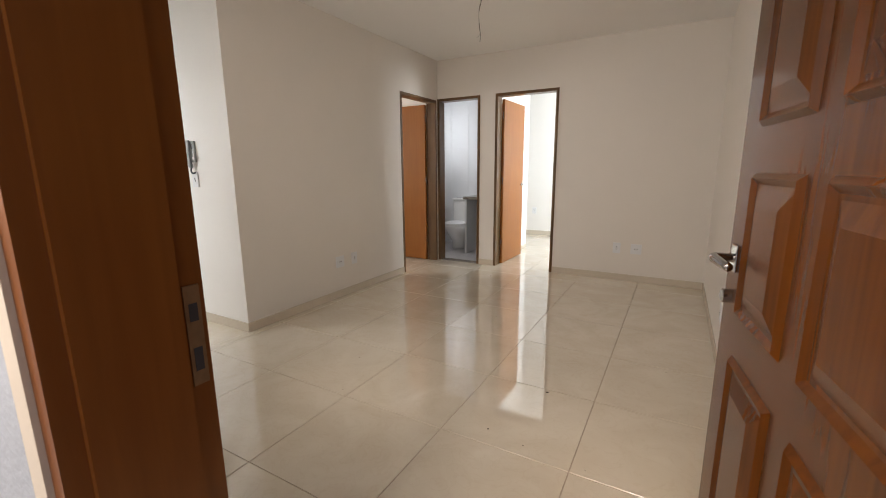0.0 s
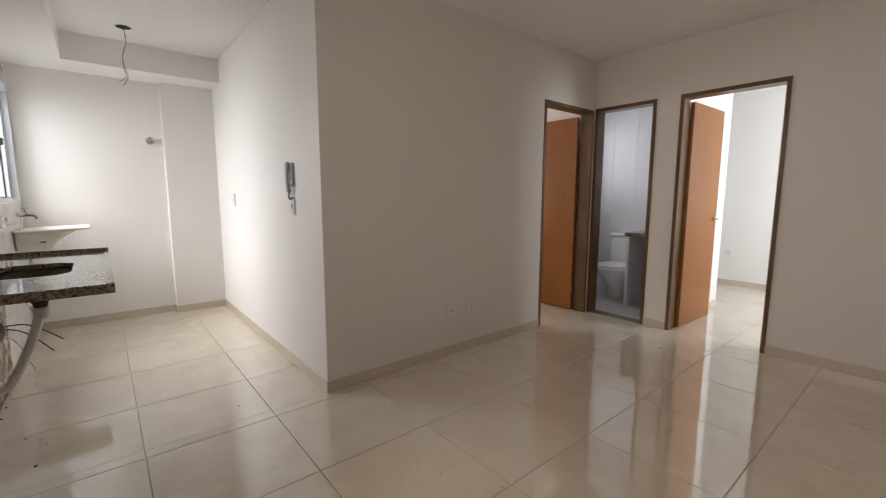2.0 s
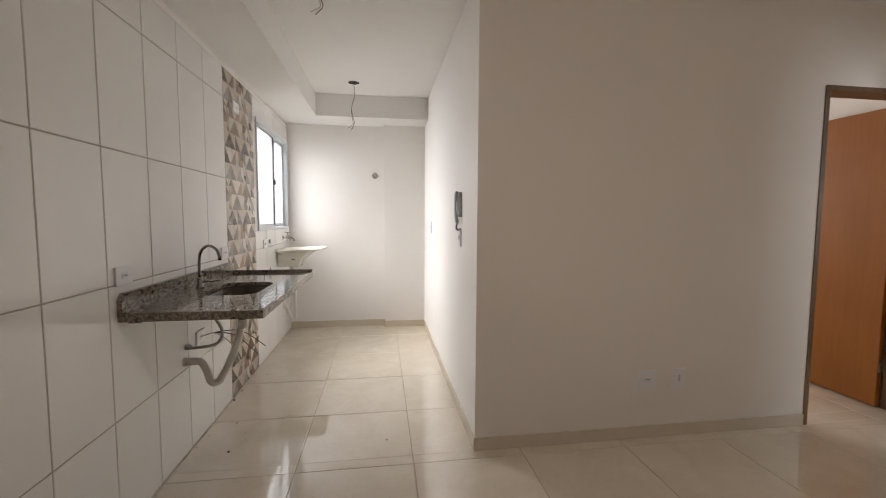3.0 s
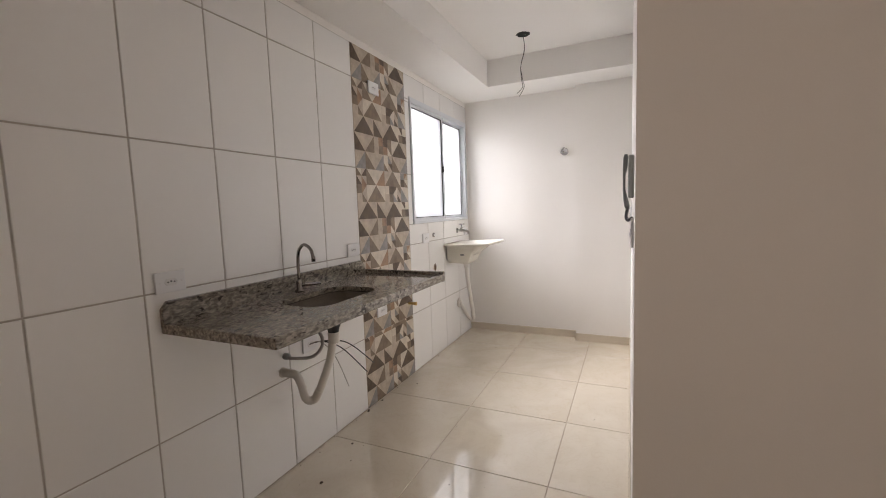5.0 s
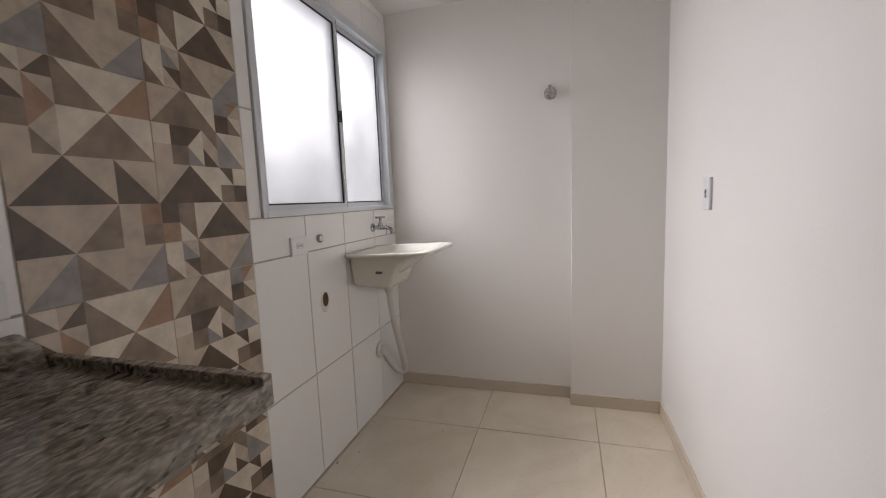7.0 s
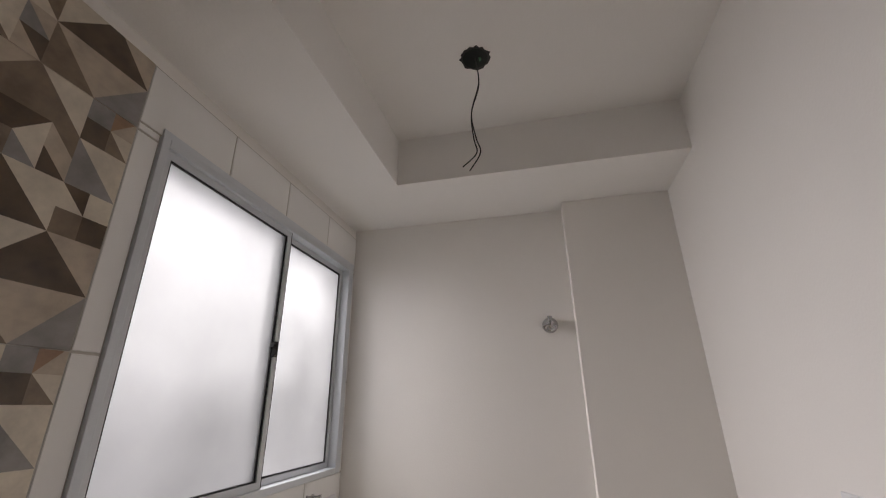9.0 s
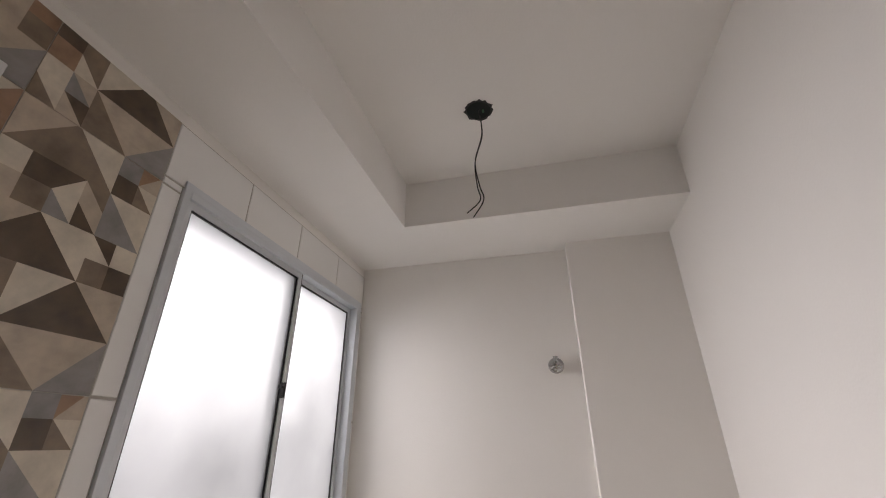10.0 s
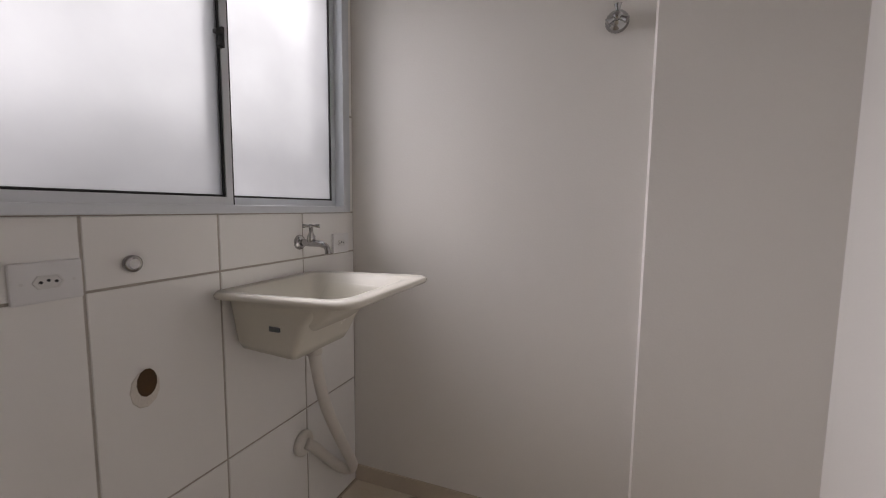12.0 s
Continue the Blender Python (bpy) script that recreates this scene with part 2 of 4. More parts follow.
PLASTIC_HANDSET = material("mid_grey_plastic", (0.27, 0.29, 0.29), 0.32, scale=10, vary=0.03, grain=0.02, bump=0.0)
PLASTIC_DARK = material("dark_grey_plastic", (0.13, 0.14, 0.15), 0.35, scale=10, vary=0.04, grain=0.02, bump=0.0)
# shade inside small holes, coloured onto solid shapes
HOLE_SHADE = material("painted_hole_shade", (0.03, 0.03, 0.035), 0.6, bump=0.0)
SOCKET_FACE = material("grey_socket_face", (0.69, 0.685, 0.68), 0.35, bump=0.0)
CHROME = material("chrome", (0.42, 0.415, 0.415), 0.07, metal=1.0, scale=14, vary=0.04, bump=0.0)
GUNMETAL = material("dark_polished_faucet_metal", (0.24, 0.225, 0.21), 0.14, metal=1.0, scale=14, vary=0.06, bump=0.0)
# far below steel's own tone: the bowl's shade and dark reflections are in the colour
STEEL = material("shade_darkened_stainless_steel", (0.060, 0.050, 0.041), 0.22, metal=1.0, scale=8, vary=0.1, fine=220, grain=0.08, bump=0.02)
PVC = material("white_pvc_pipe", (0.70, 0.67, 0.62), 0.4, scale=12, vary=0.05, bump=0.0)
HOSE = material("grey_braided_hose", (0.34, 0.32, 0.30), 0.5, scale=20, vary=0.1, fine=300, grain=0.15, bump=0.3)
BLACK_WIRE = material("black_wire_insulation", (0.018, 0.016, 0.016), 0.5, bump=0.0)
WHITE_WIRE = material("pale_wire_insulation", (0.50, 0.48, 0.45), 0.5, bump=0.0)
WORN_BRASS = material("worn_brass_plate", (0.24, 0.155, 0.085), 0.5, metal=0.6, scale=60, vary=0.3)
BRASS = material("brass", (0.50, 0.33, 0.10), 0.3, metal=1.0, bump=0.0)
TANK = material("off_white_moulded_marble", (0.74, 0.71, 0.63), 0.25, scale=7, vary=0.035, fine=60, grain=0.02, bump=0.01)
CERAMIC = material("white_sanitary_ceramic", (0.80, 0.80, 0.80), 0.12, bump=0.0)
BATH_TILE = material("pale_grey_bathroom_tile", (0.66, 0.67, 0.69), 0.4, scale=4, vary=0.05, fine=50, grain=0.03, bump=0.0, per_object=0.03)
BATH_FLOOR = material("grey_bathroom_floor_tile", (0.42, 0.41, 0.42), 0.35, scale=6, vary=0.08, per_object=0.05)
CAVITY_SHADE = material("brown_cavity_shade", (0.095, 0.055, 0.028), 0.95, scale=30, vary=0.3)
PLASTER_CUT = material("raw_plaster", (0.66, 0.62, 0.57), 0.95, scale=30, vary=0.2, bump=0.4)
DIRT = material("dark_floor_crumbs", (0.08, 0.06, 0.045), 0.95)
BOX_SHADE = material("dark_green_box_shade", (0.004, 0.008, 0.006), 0.8, bump=0.0)
MESH_GREEN = material("green_box_plastic", (0.02, 0.10, 0.045), 0.5, bump=0.0)
GROUND = material("grey_concrete_ground", (0.30, 0.29, 0.28), 0.9, scale=1.5, vary=0.12)
TONES = [
    material("print_dark_brown", (0.092, 0.064, 0.044), 0.22, scale=17, vary=0.71, fine=70, grain=0.16, bump=0.0),
    material("print_taupe", (0.19, 0.14, 0.10), 0.22, scale=17, vary=0.71, fine=70, grain=0.16, bump=0.0),
    material("print_sand", (0.43, 0.355, 0.28), 0.22, scale=17, vary=0.41, fine=70, grain=0.16, bump=0.0),
    material("print_cream", (0.55, 0.485, 0.40), 0.22, scale=17, vary=0.34, fine=70, grain=0.16, bump=0.0),
    material("print_rust", (0.29, 0.178, 0.115), 0.22, scale=17, vary=0.71, fine=70, grain=0.16, bump=0.0),
    material("print_blue_grey", (0.237, 0.222, 0.212), 0.22, scale=17, vary=0.59, fine=70, grain=0.16, bump=0.0),
]

# ---- mesh helpers ----


def link(name, bm, mats, parent=None, label=""):
    mesh = bpy.data.meshes.new(name)
    bm.normal_update()
    bm.to_mesh(mesh)
    bm.free()
    for m in mats if isinstance(mats, (list, tuple)) else [mats]:
        mesh.materials.append(m)
    ob = new(name, mesh)
    if parent is not None:
        ob.parent = parent
    if label:
        ob["label"] = label
    return ob


def part(name, bm, mat, parent, label=""):
    return link(name, bm, mat, parent, label)


def thing(name, at, label, category, group="", turn=0.0):
    """An empty at the base of a thing; its parts are built in its own coordinates."""
    ob = new(name)
    ob.empty_display_size = 0.05
    ob.matrix_world = pose(*at, 0, 0, turn)
    return tagged(ob, label, category, group)


def box(x0, x1, y0, y1, z0, z1, bevel=0.0, segments=2, bm=None):
    own = bmesh.new()
    bmesh.ops.create_cube(own, size=1.0)
    for v in own.verts:
        v.co = Vector((x0 + (v.co.x + 0.5) * (x1 - x0), y0 + (v.co.y + 0.5) * (y1 - y0), z0 + (v.co.z + 0.5) * (z1 - z0)))
    if bevel:
        bmesh.ops.bevel(own, geom=own.edges[:], offset=bevel, segments=segments, profile=0.6, affect="EDGES")
    if bm is None:
        return own
    return join(bm, own)


def join(bm, other):
    mesh = bpy.data.meshes.new("joined")
    other.to_mesh(mesh)
    other.free()
    bm.from_mesh(mesh)
    bpy.data.meshes.remove(mesh)
    return bm


def boxes(*rows):
    bm = bmesh.new()
    for r in rows:
        box(*r, bm=bm)
    return bm


def smooth(ob):
    for p in ob.data.polygons:
        p.use_smooth = True
    return ob


def tube(points, radius, sides=10, closed_ends=True, steps=6, ribs=0.0):
    """A round bar along a smooth line through the points; radius may be one number or one for each point."""
    pts = [Vector(p) for p in points]
    radii = radius if isinstance(radius, (list, tuple)) else [radius] * len(pts)
    line, rad = [], []
    for i in range(len(pts) - 1):
        a, b = pts[max(i - 1, 0)], pts[min(i + 2, len(pts) - 1)]
        p, q = pts[i], pts[i + 1]
        n = steps if len(pts) > 2 else 1
        for k in range(n):
            t = k / n
            line.append(0.5 * (2 * p + (q - a) * t + (2 * a - 5 * p + 4 * q - b) * t * t + (3 * p - a - 3 * q + b) * t ** 3))
            rad.append(radii[i] + (radii[i + 1] - radii[i]) * t)
    line.append(pts[-1])
    rad.append(radii[-1])
    rad = [q * (1 + (ribs if k % 2 else -ribs)) for k, q in enumerate(rad)]
    bm, rings = bmesh.new(), []
    d = (line[1] - line[0]).normalized()
    side = d.orthogonal().normalized()
    for i, p in enumerate(line):
        d = (line[min(i + 1, len(line) - 1)] - line[max(i - 1, 0)]).normalized()
        side = (side - d * side.dot(d)).normalized()
        up = d.cross(side)
        rings.append([bm.verts.new(p + rad[i] * (math.cos(a) * side + math.sin(a) * up)) for a in [2 * math.pi * k / sides for k in range(sides)]])
    for r0, r1 in zip(rings, rings[1:]):
        for k in range(sides):
            bm.faces.new((r0[k], r0[(k + 1) % sides], r1[(k + 1) % sides], r1[k]))
    if closed_ends:
        bm.faces.new(list(reversed(rings[0])))
        bm.faces.new(rings[-1])
    return bm


def lathe(profile, sides=24, axis="Z", at=(0, 0, 0)):
    """A turned shape from (radius, height) pairs."""
    bm, rings = bmesh.new(), []
    for r, h in profile:
        ring = []
        for k in range(sides):
            a = 2 * math.pi * k / sides
            x, y = max(r, 0.0002) * math.cos(a), max(r, 0.0002) * math.sin(a)
            co = {"Z": (x, y, h), "Y": (x, h, -y), "X": (h, x, y)}[axis]
            ring.append(bm.verts.new(Vector(co) + Vector(at)))
        rings.append(ring)
    for r0, r1 in zip(rings, rings[1:]):
        for k in range(sides):
            bm.faces.new((r0[k], r0[(k + 1) % sides], r1[(k + 1) % sides], r1[k]))
    bm.faces.new(list(reversed(rings[0])))
    bm.faces.new(rings[-1])
    return bm


def rounded_ring(cx, cy, hx, hy, radius, z, per_corner=5):
    """Points of a rounded rectangle at height z."""
    pts = []
    for sx, sy, a0 in ((1, 1, 0), (-1, 1, 90), (-1, -1, 180), (1, -1, 270)):
        for k in range(per_corner):
            a = radians(a0 + 90 * k / (per_corner - 1))
            pts.append(Vector((cx + sx * (hx - radius) + radius * math.cos(a), cy + sy * (hy - radius) + radius * math.sin(a), z)))
    return pts


def loft(rings, cap_first=True, cap_last=True):
    bm = bmesh.new()
    rows = [[bm.verts.new(p) for p in ring] for ring in rings]
    n = len(rows[0])
    for a, b in zip(rows, rows[1:]):
        for k in range(n):
            bm.faces.new((a[k], a[(k + 1) % n], b[(k + 1) % n], b[k]))
    if cap_first:
        bm.faces.new(list(reversed(rows[0])))
    if cap_last:
        bm.faces.new(rows[-1])
    bmesh.ops.recalc_face_normals(bm, faces=bm.faces[:])
    return bm


def tile_mesh(name, w, h, depth, mat, edge=0.0015):
    """One tile lying in its own xy plane, front up, with a small chamfer."""
    bm = bmesh.new()
    low = [bm.verts.new((x, y, 0)) for x, y in ((0, 0), (w, 0), (w, h), (0, h))]
    mid = [bm.verts.new((x, y, depth - edge)) for x, y in ((0, 0), (w, 0), (w, h), (0, h))]
    top = [bm.verts.new((x, y, depth)) for x, y in ((edge, edge), (w - edge, edge), (w - edge, h - edge), (edge, h - edge))]
    for a, b in ((low, mid), (mid, top)):
        for k in range(4):
            bm.faces.new((a[k], a[(k + 1) % 4], b[(k + 1) % 4], b[k]))
    bm.faces.new(top)
    bm.normal_update()
    mesh = bpy.data.meshes.new(name)
    bm.to_mesh(mesh)
    bm.free()
    mesh.materials.append(mat)
    return mesh


TILE_MESHES = {}


def tile(name, parent, m, w, h, depth, mat):
    key = (name, round(w, 3), round(h, 3), mat.name)
    if key not in TILE_MESHES:
        TILE_MESHES[key] = tile_mesh(name, w, h, depth, mat)
    ob = new(name, TILE_MESHES[key])
    ob.parent = parent
    ob.matrix_basis = m
    return ob


# ---- plan ----
FRONT = 0.512      # plaster face of the wall with the entry door and the windows
TILED = 0.520      # face of its wall tiles
FAR, COLUMN = -5.693, -5.603
KITCHEN = 2.092    # wall across from the sink
HALL = -2.850      # living-room wall with the first bedroom door
BACK = 5.075       # wall with the bathroom and back bedroom doors
RIGHT = 0.300
TOP, SOFFIT = 2.600, 2.370
DOOR_1 = (4.225, 5.035, 2.11)
DOOR_BATH = (-2.848, -2.238, 2.13)
DOOR_3 = (-2.034, -1.268, 2.13)
ENTRY = (-0.715, 0.290, 2.14)
WIN_K = (-5.637, -4.461, 1.182, 2.141)
WIN_L = (-1.785, -0.860, 1.222, 2.141)


def structure(ob, label, category):
    return tagged(ob, label, category, kind="structure")


def wall_along_x(name, x0, x1, y0, y1, holes, label, mat=PAINT, z1=TOP):
    """A wall along x with openings (x0, x1, z0, z1) through it."""
    rows, x = [], x0
    for a, b, lo, hi in sorted(holes):
        rows.append((x, a, y0, y1, 0, z1))
        if lo > 0:
            rows.append((a, b, y0, y1, 0, lo))
        rows.append((a, b, y0, y1, hi, z1))
        x = b
    rows.append((x, x1, y0, y1, 0, z1))
    return structure(link(name, boxes(*rows), mat), label, "wall")


def wall_along_y(name, x0, x1, y0, y1, holes, label, mat=PAINT, z1=TOP):
    rows, y = [], y0
    for a, b, lo, hi in sorted(holes):
        rows.append((x0, x1, y, a, 0, z1))
        if lo > 0:
            rows.append((x0, x1, a, b, 0, lo))
        rows.append((x0, x1, a, b, hi, z1))
        y = b
    rows.append((x0, x1, y, y1, 0, z1))
    return structure(link(name, boxes(*rows), mat), label, "wall")


front_holes = [(ENTRY[0], ENTRY[1], 0, ENTRY[2]), (WIN_L[0], WIN_L[1], WIN_L[2], WIN_L[3]), (WIN_K[0], WIN_K[1], WIN_K[2], WIN_K[3])]
wall_front = wall_along_x("wall_front", -5.84, 0.45, 0.362, FRONT, front_holes, "white painted wall with the entry door and two windows")
wall_front.data.materials.append(LIVING_PAINT)
for p in wall_front.data.polygons:
    p.material_index = 1 if p.center.x > -1.8 else 0
wall_along_x("wall_front_outside", -5.84, 0.45, 0.352, 0.360, front_holes, "grey rendered outer face of the front wall", OUTER, 2.9)
wall_far = wall_along_y("wall_far", -5.84, FAR, FRONT + 0.001, KITCHEN, [], "white painted end wall of the laundry corner")
column = structure(link("wall_column", box(FAR, COLUMN, 1.62, KITCHEN, 0, SOFFIT), PAINT), "white painted column projecting from the end wall", "column")
wall_kitchen = wall_along_x("wall_kitchen", -5.84, HALL, KITCHEN, 2.20, [], "white painted wall across from the sink")
wall_kitchen.data.materials.append(LIVING_PAINT)
for p in wall_kitchen.data.polygons:
    p.material_index = 1 if p.normal.x > 0.9 else 0
wall_hall = wall_along_y("wall_hall", -2.97, HALL, 2.20, BACK, [(DOOR_1[0], DOOR_1[1], 0, DOOR_1[2])], "warm white painted living room wall with a bedroom door", LIVING_PAINT)
wall_back = wall_along_x("wall_back", -5.84, RIGHT, BACK, 5.195, [(DOOR_BATH[0], DOOR_BATH[1], 0, DOOR_BATH[2]), (DOOR_3[0], DOOR_3[1], 0, DOOR_3[2])], "warm white painted back wall with two doors", LIVING_PAINT)
wall_right = wall_along_y("wall_right", RIGHT, 0.45, 0.513, 8.02, [(5.85, 7.05, 1.15, 2.14)], "warm white painted side wall of the living room", LIVING_PAINT)
wall_bedroom = wall_along_y("wall_bedroom", -5.84, -5.70, 2.201, BACK - 0.001, [(3.0, 4.2, 1.15, 2.14)], "white painted outer wall of the first bedroom")
wall_bath_side = wall_along_y("wall_bath_side", -2.240, -2.050, 5.196, 6.451, [], "white painted wall between bathroom and back bedroom")
wall_bath_end = wall_along_x("wall_bath_end", -4.00, -2.241, 6.32, 6.45, [], "bathroom end wall", BATH_TILE)
wall_bath_outer = wall_along_y("wall_bath_outer", -3.75, -3.62, 5.196, 6.319, [(5.45, 6.05, 1.55, 2.15)], "bathroom outer wall with a small window")
wall_bedroom_back = wall_along_x("wall_bedroom_back", -4.00, RIGHT, 7.881, 8.02, [], "white painted end wall of the back bedroom")
wall_bedroom_side = wall_along_y("wall_bedroom_side", -4.12, -4.00, 6.32, 8.02, [], "white painted end wall of the back bedroom recess")
structure(link("ceiling", box(-5.84, 0.45, 0.36, 8.02, TOP, TOP + 0.12), CEILING_PAINT), "flat white painted ceiling", "ceiling")
structure(link("ceiling_soffit", boxes((FAR, -2.77, FRONT, 0.905, SOFFIT, TOP), (FAR, -5.253, 0.905, KITCHEN, SOFFIT, TOP)), CEILING_PAINT), "white dropped plaster soffit along window and end wall", "ceiling")
structure(link("ground", box(-900, 900, -900, 900, -0.30, -0.12), GROUND), "grey concrete ground outside", "ground")
structure(link("pavement", box(-6.5, 1.5, -1.6, 0.352, -0.12, -0.004), GROUND), "concrete landing outside the entry door", "pavement")
# ---- doors and windows ----


def frame_x(name, x0, x1, y0, y1, top, label, width=0.032, mat=FRAME_WOOD):
    """A timber door frame lining an opening in a wall along x."""
    ob = structure(link(name, boxes((x0, x0 + width, y0, y1, 0, top)), mat), label, "door frame")
    part("jamb", boxes((x1 - width, x1, y0, y1, 0, top)), mat, ob)
    part("head", boxes((x0 + width, x1 - width, y0, y1, top - width, top)), mat, ob)
    return ob


def flush_leaf(name, at, turn, width, height, label, handle_side=1):
    """A flush veneered leaf, hinge at its origin, running along its own x."""
    ob = thing(name, at, label, "door", "flush inner doors", turn)
    part("leaf", box(0, width, -0.0175, 0.0175, 0.008, height, 0.003), DOOR_WOOD, ob)
    for s in (-1, 1):
        part("rose", lathe([(0.024, 0), (0.024, 0.006), (0.018, 0.009)], 16, "Y", (width - 0.06, s * 0.0175 if s > 0 else -0.0265, 1.02)), CHROME, ob, "chrome handle rose")
        handle = tube([(width - 0.06, s * 0.02, 1.02), (width - 0.06, s * 0.05, 1.02), (width - 0.075, s * 0.055, 1.02), (width - 0.17, s * 0.052, 1.02)], 0.008, 8)
        smooth(part("handle", handle, CHROME, ob, "dark chrome lever handle"))
    for z in (0.25, 1.05, 1.85):
        part("hinge", lathe([(0.007, z), (0.007, z + 0.08)], 8), CHROME, ob)
    return ob


frame_1 = structure(link("door_frame_1", boxes((-2.974, HALL + 0.006, DOOR_1[0], DOOR_1[0] + 0.03, 0, DOOR_1[2])), FRAME_WOOD), "dark brown wooden frame of the bedroom door", "door frame")
part("jamb", boxes((-2.974, HALL + 0.006, DOOR_1[1] - 0.03, DOOR_1[1], 0, DOOR_1[2])), FRAME_WOOD, frame_1)
part("head", boxes((-2.974, HALL + 0.006, DOOR_1[0] + 0.03, DOOR_1[1] - 0.03, DOOR_1[2] - 0.03, DOOR_1[2])), FRAME_WOOD, frame_1)
frame_x("door_frame_2", DOOR_BATH[0], DOOR_BATH[1], BACK - 0.006, 5.199, DOOR_BATH[2], "dark brown wooden frame of the bathroom door")
frame_x("door_frame_3", DOOR_3[0], DOOR_3[1], BACK - 0.006, 5.199, DOOR_3[2], "dark brown wooden frame of the back bedroom door")
flush_leaf("bedroom_door", (-2.985, 4.985, 0), 180, 0.74, 2.06, "orange-brown flush veneer door standing open into the bedroom")
flush_leaf("bedroom_door", (-1.985, 5.215, 0), 88.5, 0.71, 2.08, "orange-brown flush veneer door standing open into the back bedroom")

# entry door: frame with an outer cream architrave and strike plate, panelled leaf open against the side wall
entry_frame = frame_x("door_frame_4", ENTRY[0], ENTRY[1], 0.330, 0.542, ENTRY[2], "brown varnished wooden frame of the entry door", 0.035, ENTRY_FRAME_WOOD)
part("stop", boxes((ENTRY[0] + 0.035, ENTRY[0] + 0.047, 0.36, 0.50, 0, ENTRY[2] - 0.035)), ENTRY_FRAME_WOOD, entry_frame)
strike = part("strike_plate", boxes((ENTRY[0] + 0.0345, ENTRY[0] + 0.0375, 0.508, 0.534, 0.90, 1.07)), WORN_BRASS, entry_frame, "worn metal strike plate")
part("keeper_hole_shade", boxes((ENTRY[0] + 0.037, ENTRY[0] + 0.0382, 0.514, 0.528, 0.925, 0.965)), HOLE_SHADE, strike)
part("keeper_hole_shade", boxes((ENTRY[0] + 0.037, ENTRY[0] + 0.0382, 0.514, 0.528, 1.01, 1.04)), HOLE_SHADE, strike)
architrave = structure(link("trim_entry_outside", boxes((ENTRY[0] - 0.05, ENTRY[0], 0.322, 0.3515, 0, ENTRY[2] + 0.05), (ENTRY[1], ENTRY[1] + 0.05, 0.322, 0.3515, 0, ENTRY[2] + 0.05), (ENTRY[0], ENTRY[1], 0.322, 0.3515, ENTRY[2], ENTRY[2] + 0.05)), CREAM), "cream painted outer door trim", "trim")


def raised_panel(x0, x1, z0, z1, face, out):
    """A bevelled raised field with a moulding round it, on one face of a door."""
    rings = []
    for inset, d in ((0.0, 0.0), (0.010, 0.010), (0.022, 0.002), (0.030, 0.002), (0.062, 0.012)):
        rings.append([Vector((x, face + out * d, z)) for x, z in ((x0 + inset, z0 + inset), (x1 - inset, z0 + inset), (x1 - inset, z1 - inset), (x0 + inset, z1 - inset))])
    return loft(rings, False, True)


def panelled_leaf():
    """Hinge at the origin, leaf along x, 0.86 wide."""
    ob = thing("entry_door", (0.245, 0.475, 0), "varnished brown solid wood panelled entry door, standing open", "door", turn=98.1)
    w, h = 0.86, 2.09
    part("leaf", box(0, w, -0.018, 0.018, 0.008, h, 0.003), ENTRY_WOOD, ob)
    for z0, z1 in ((0.16, 0.845), (0.935, 1.238), (1.326, 1.97)):
        for x0, x1 in ((0.135, 0.43), (0.51, 0.745)):
            for face, out in ((0.018, 1), (-0.018, -1)):
                part("panel", raised_panel(x0, x1, z0, z1, face, out), ENTRY_WOOD, ob)
    for s in (-1, 1):
        plate = part("lock_rose", box(w - 0.075, w - 0.035, s * 0.0185, s * 0.024, 1.02, 1.08, 0.002), CHROME, ob, "chrome handle rose")
        smooth(part("handle", tube([(w - 0.055, s * 0.02, 1.05), (w - 0.055, s * 0.055, 1.05), (w - 0.07, s * 0.062, 1.05), (w - 0.165, s * 0.058, 1.05)], [0.010, 0.010, 0.011, 0.009], 10), CHROME, ob, "ribbed chrome lever handle"))
        part("lock_cylinder", lathe([(0.016, 0), (0.016, 0.016), (0.012, 0.018)], 14, "Y", (w - 0.055, s * 0.02 if s > 0 else -0.038, 0.962)), CHROME, ob, "chrome lock cylinder")
    part("latch_plate", box(w - 0.0005, w + 0.002, -0.011, 0.011, 0.92, 1.14), CHROME, ob)
    for z in (0.22, 1.05, 1.85):
        part("hinge", lathe([(0.008, z), (0.008, z + 0.09)], 8, "Z", (0, 0.018, 0)), BRASS, ob)
    return ob


panelled_leaf()


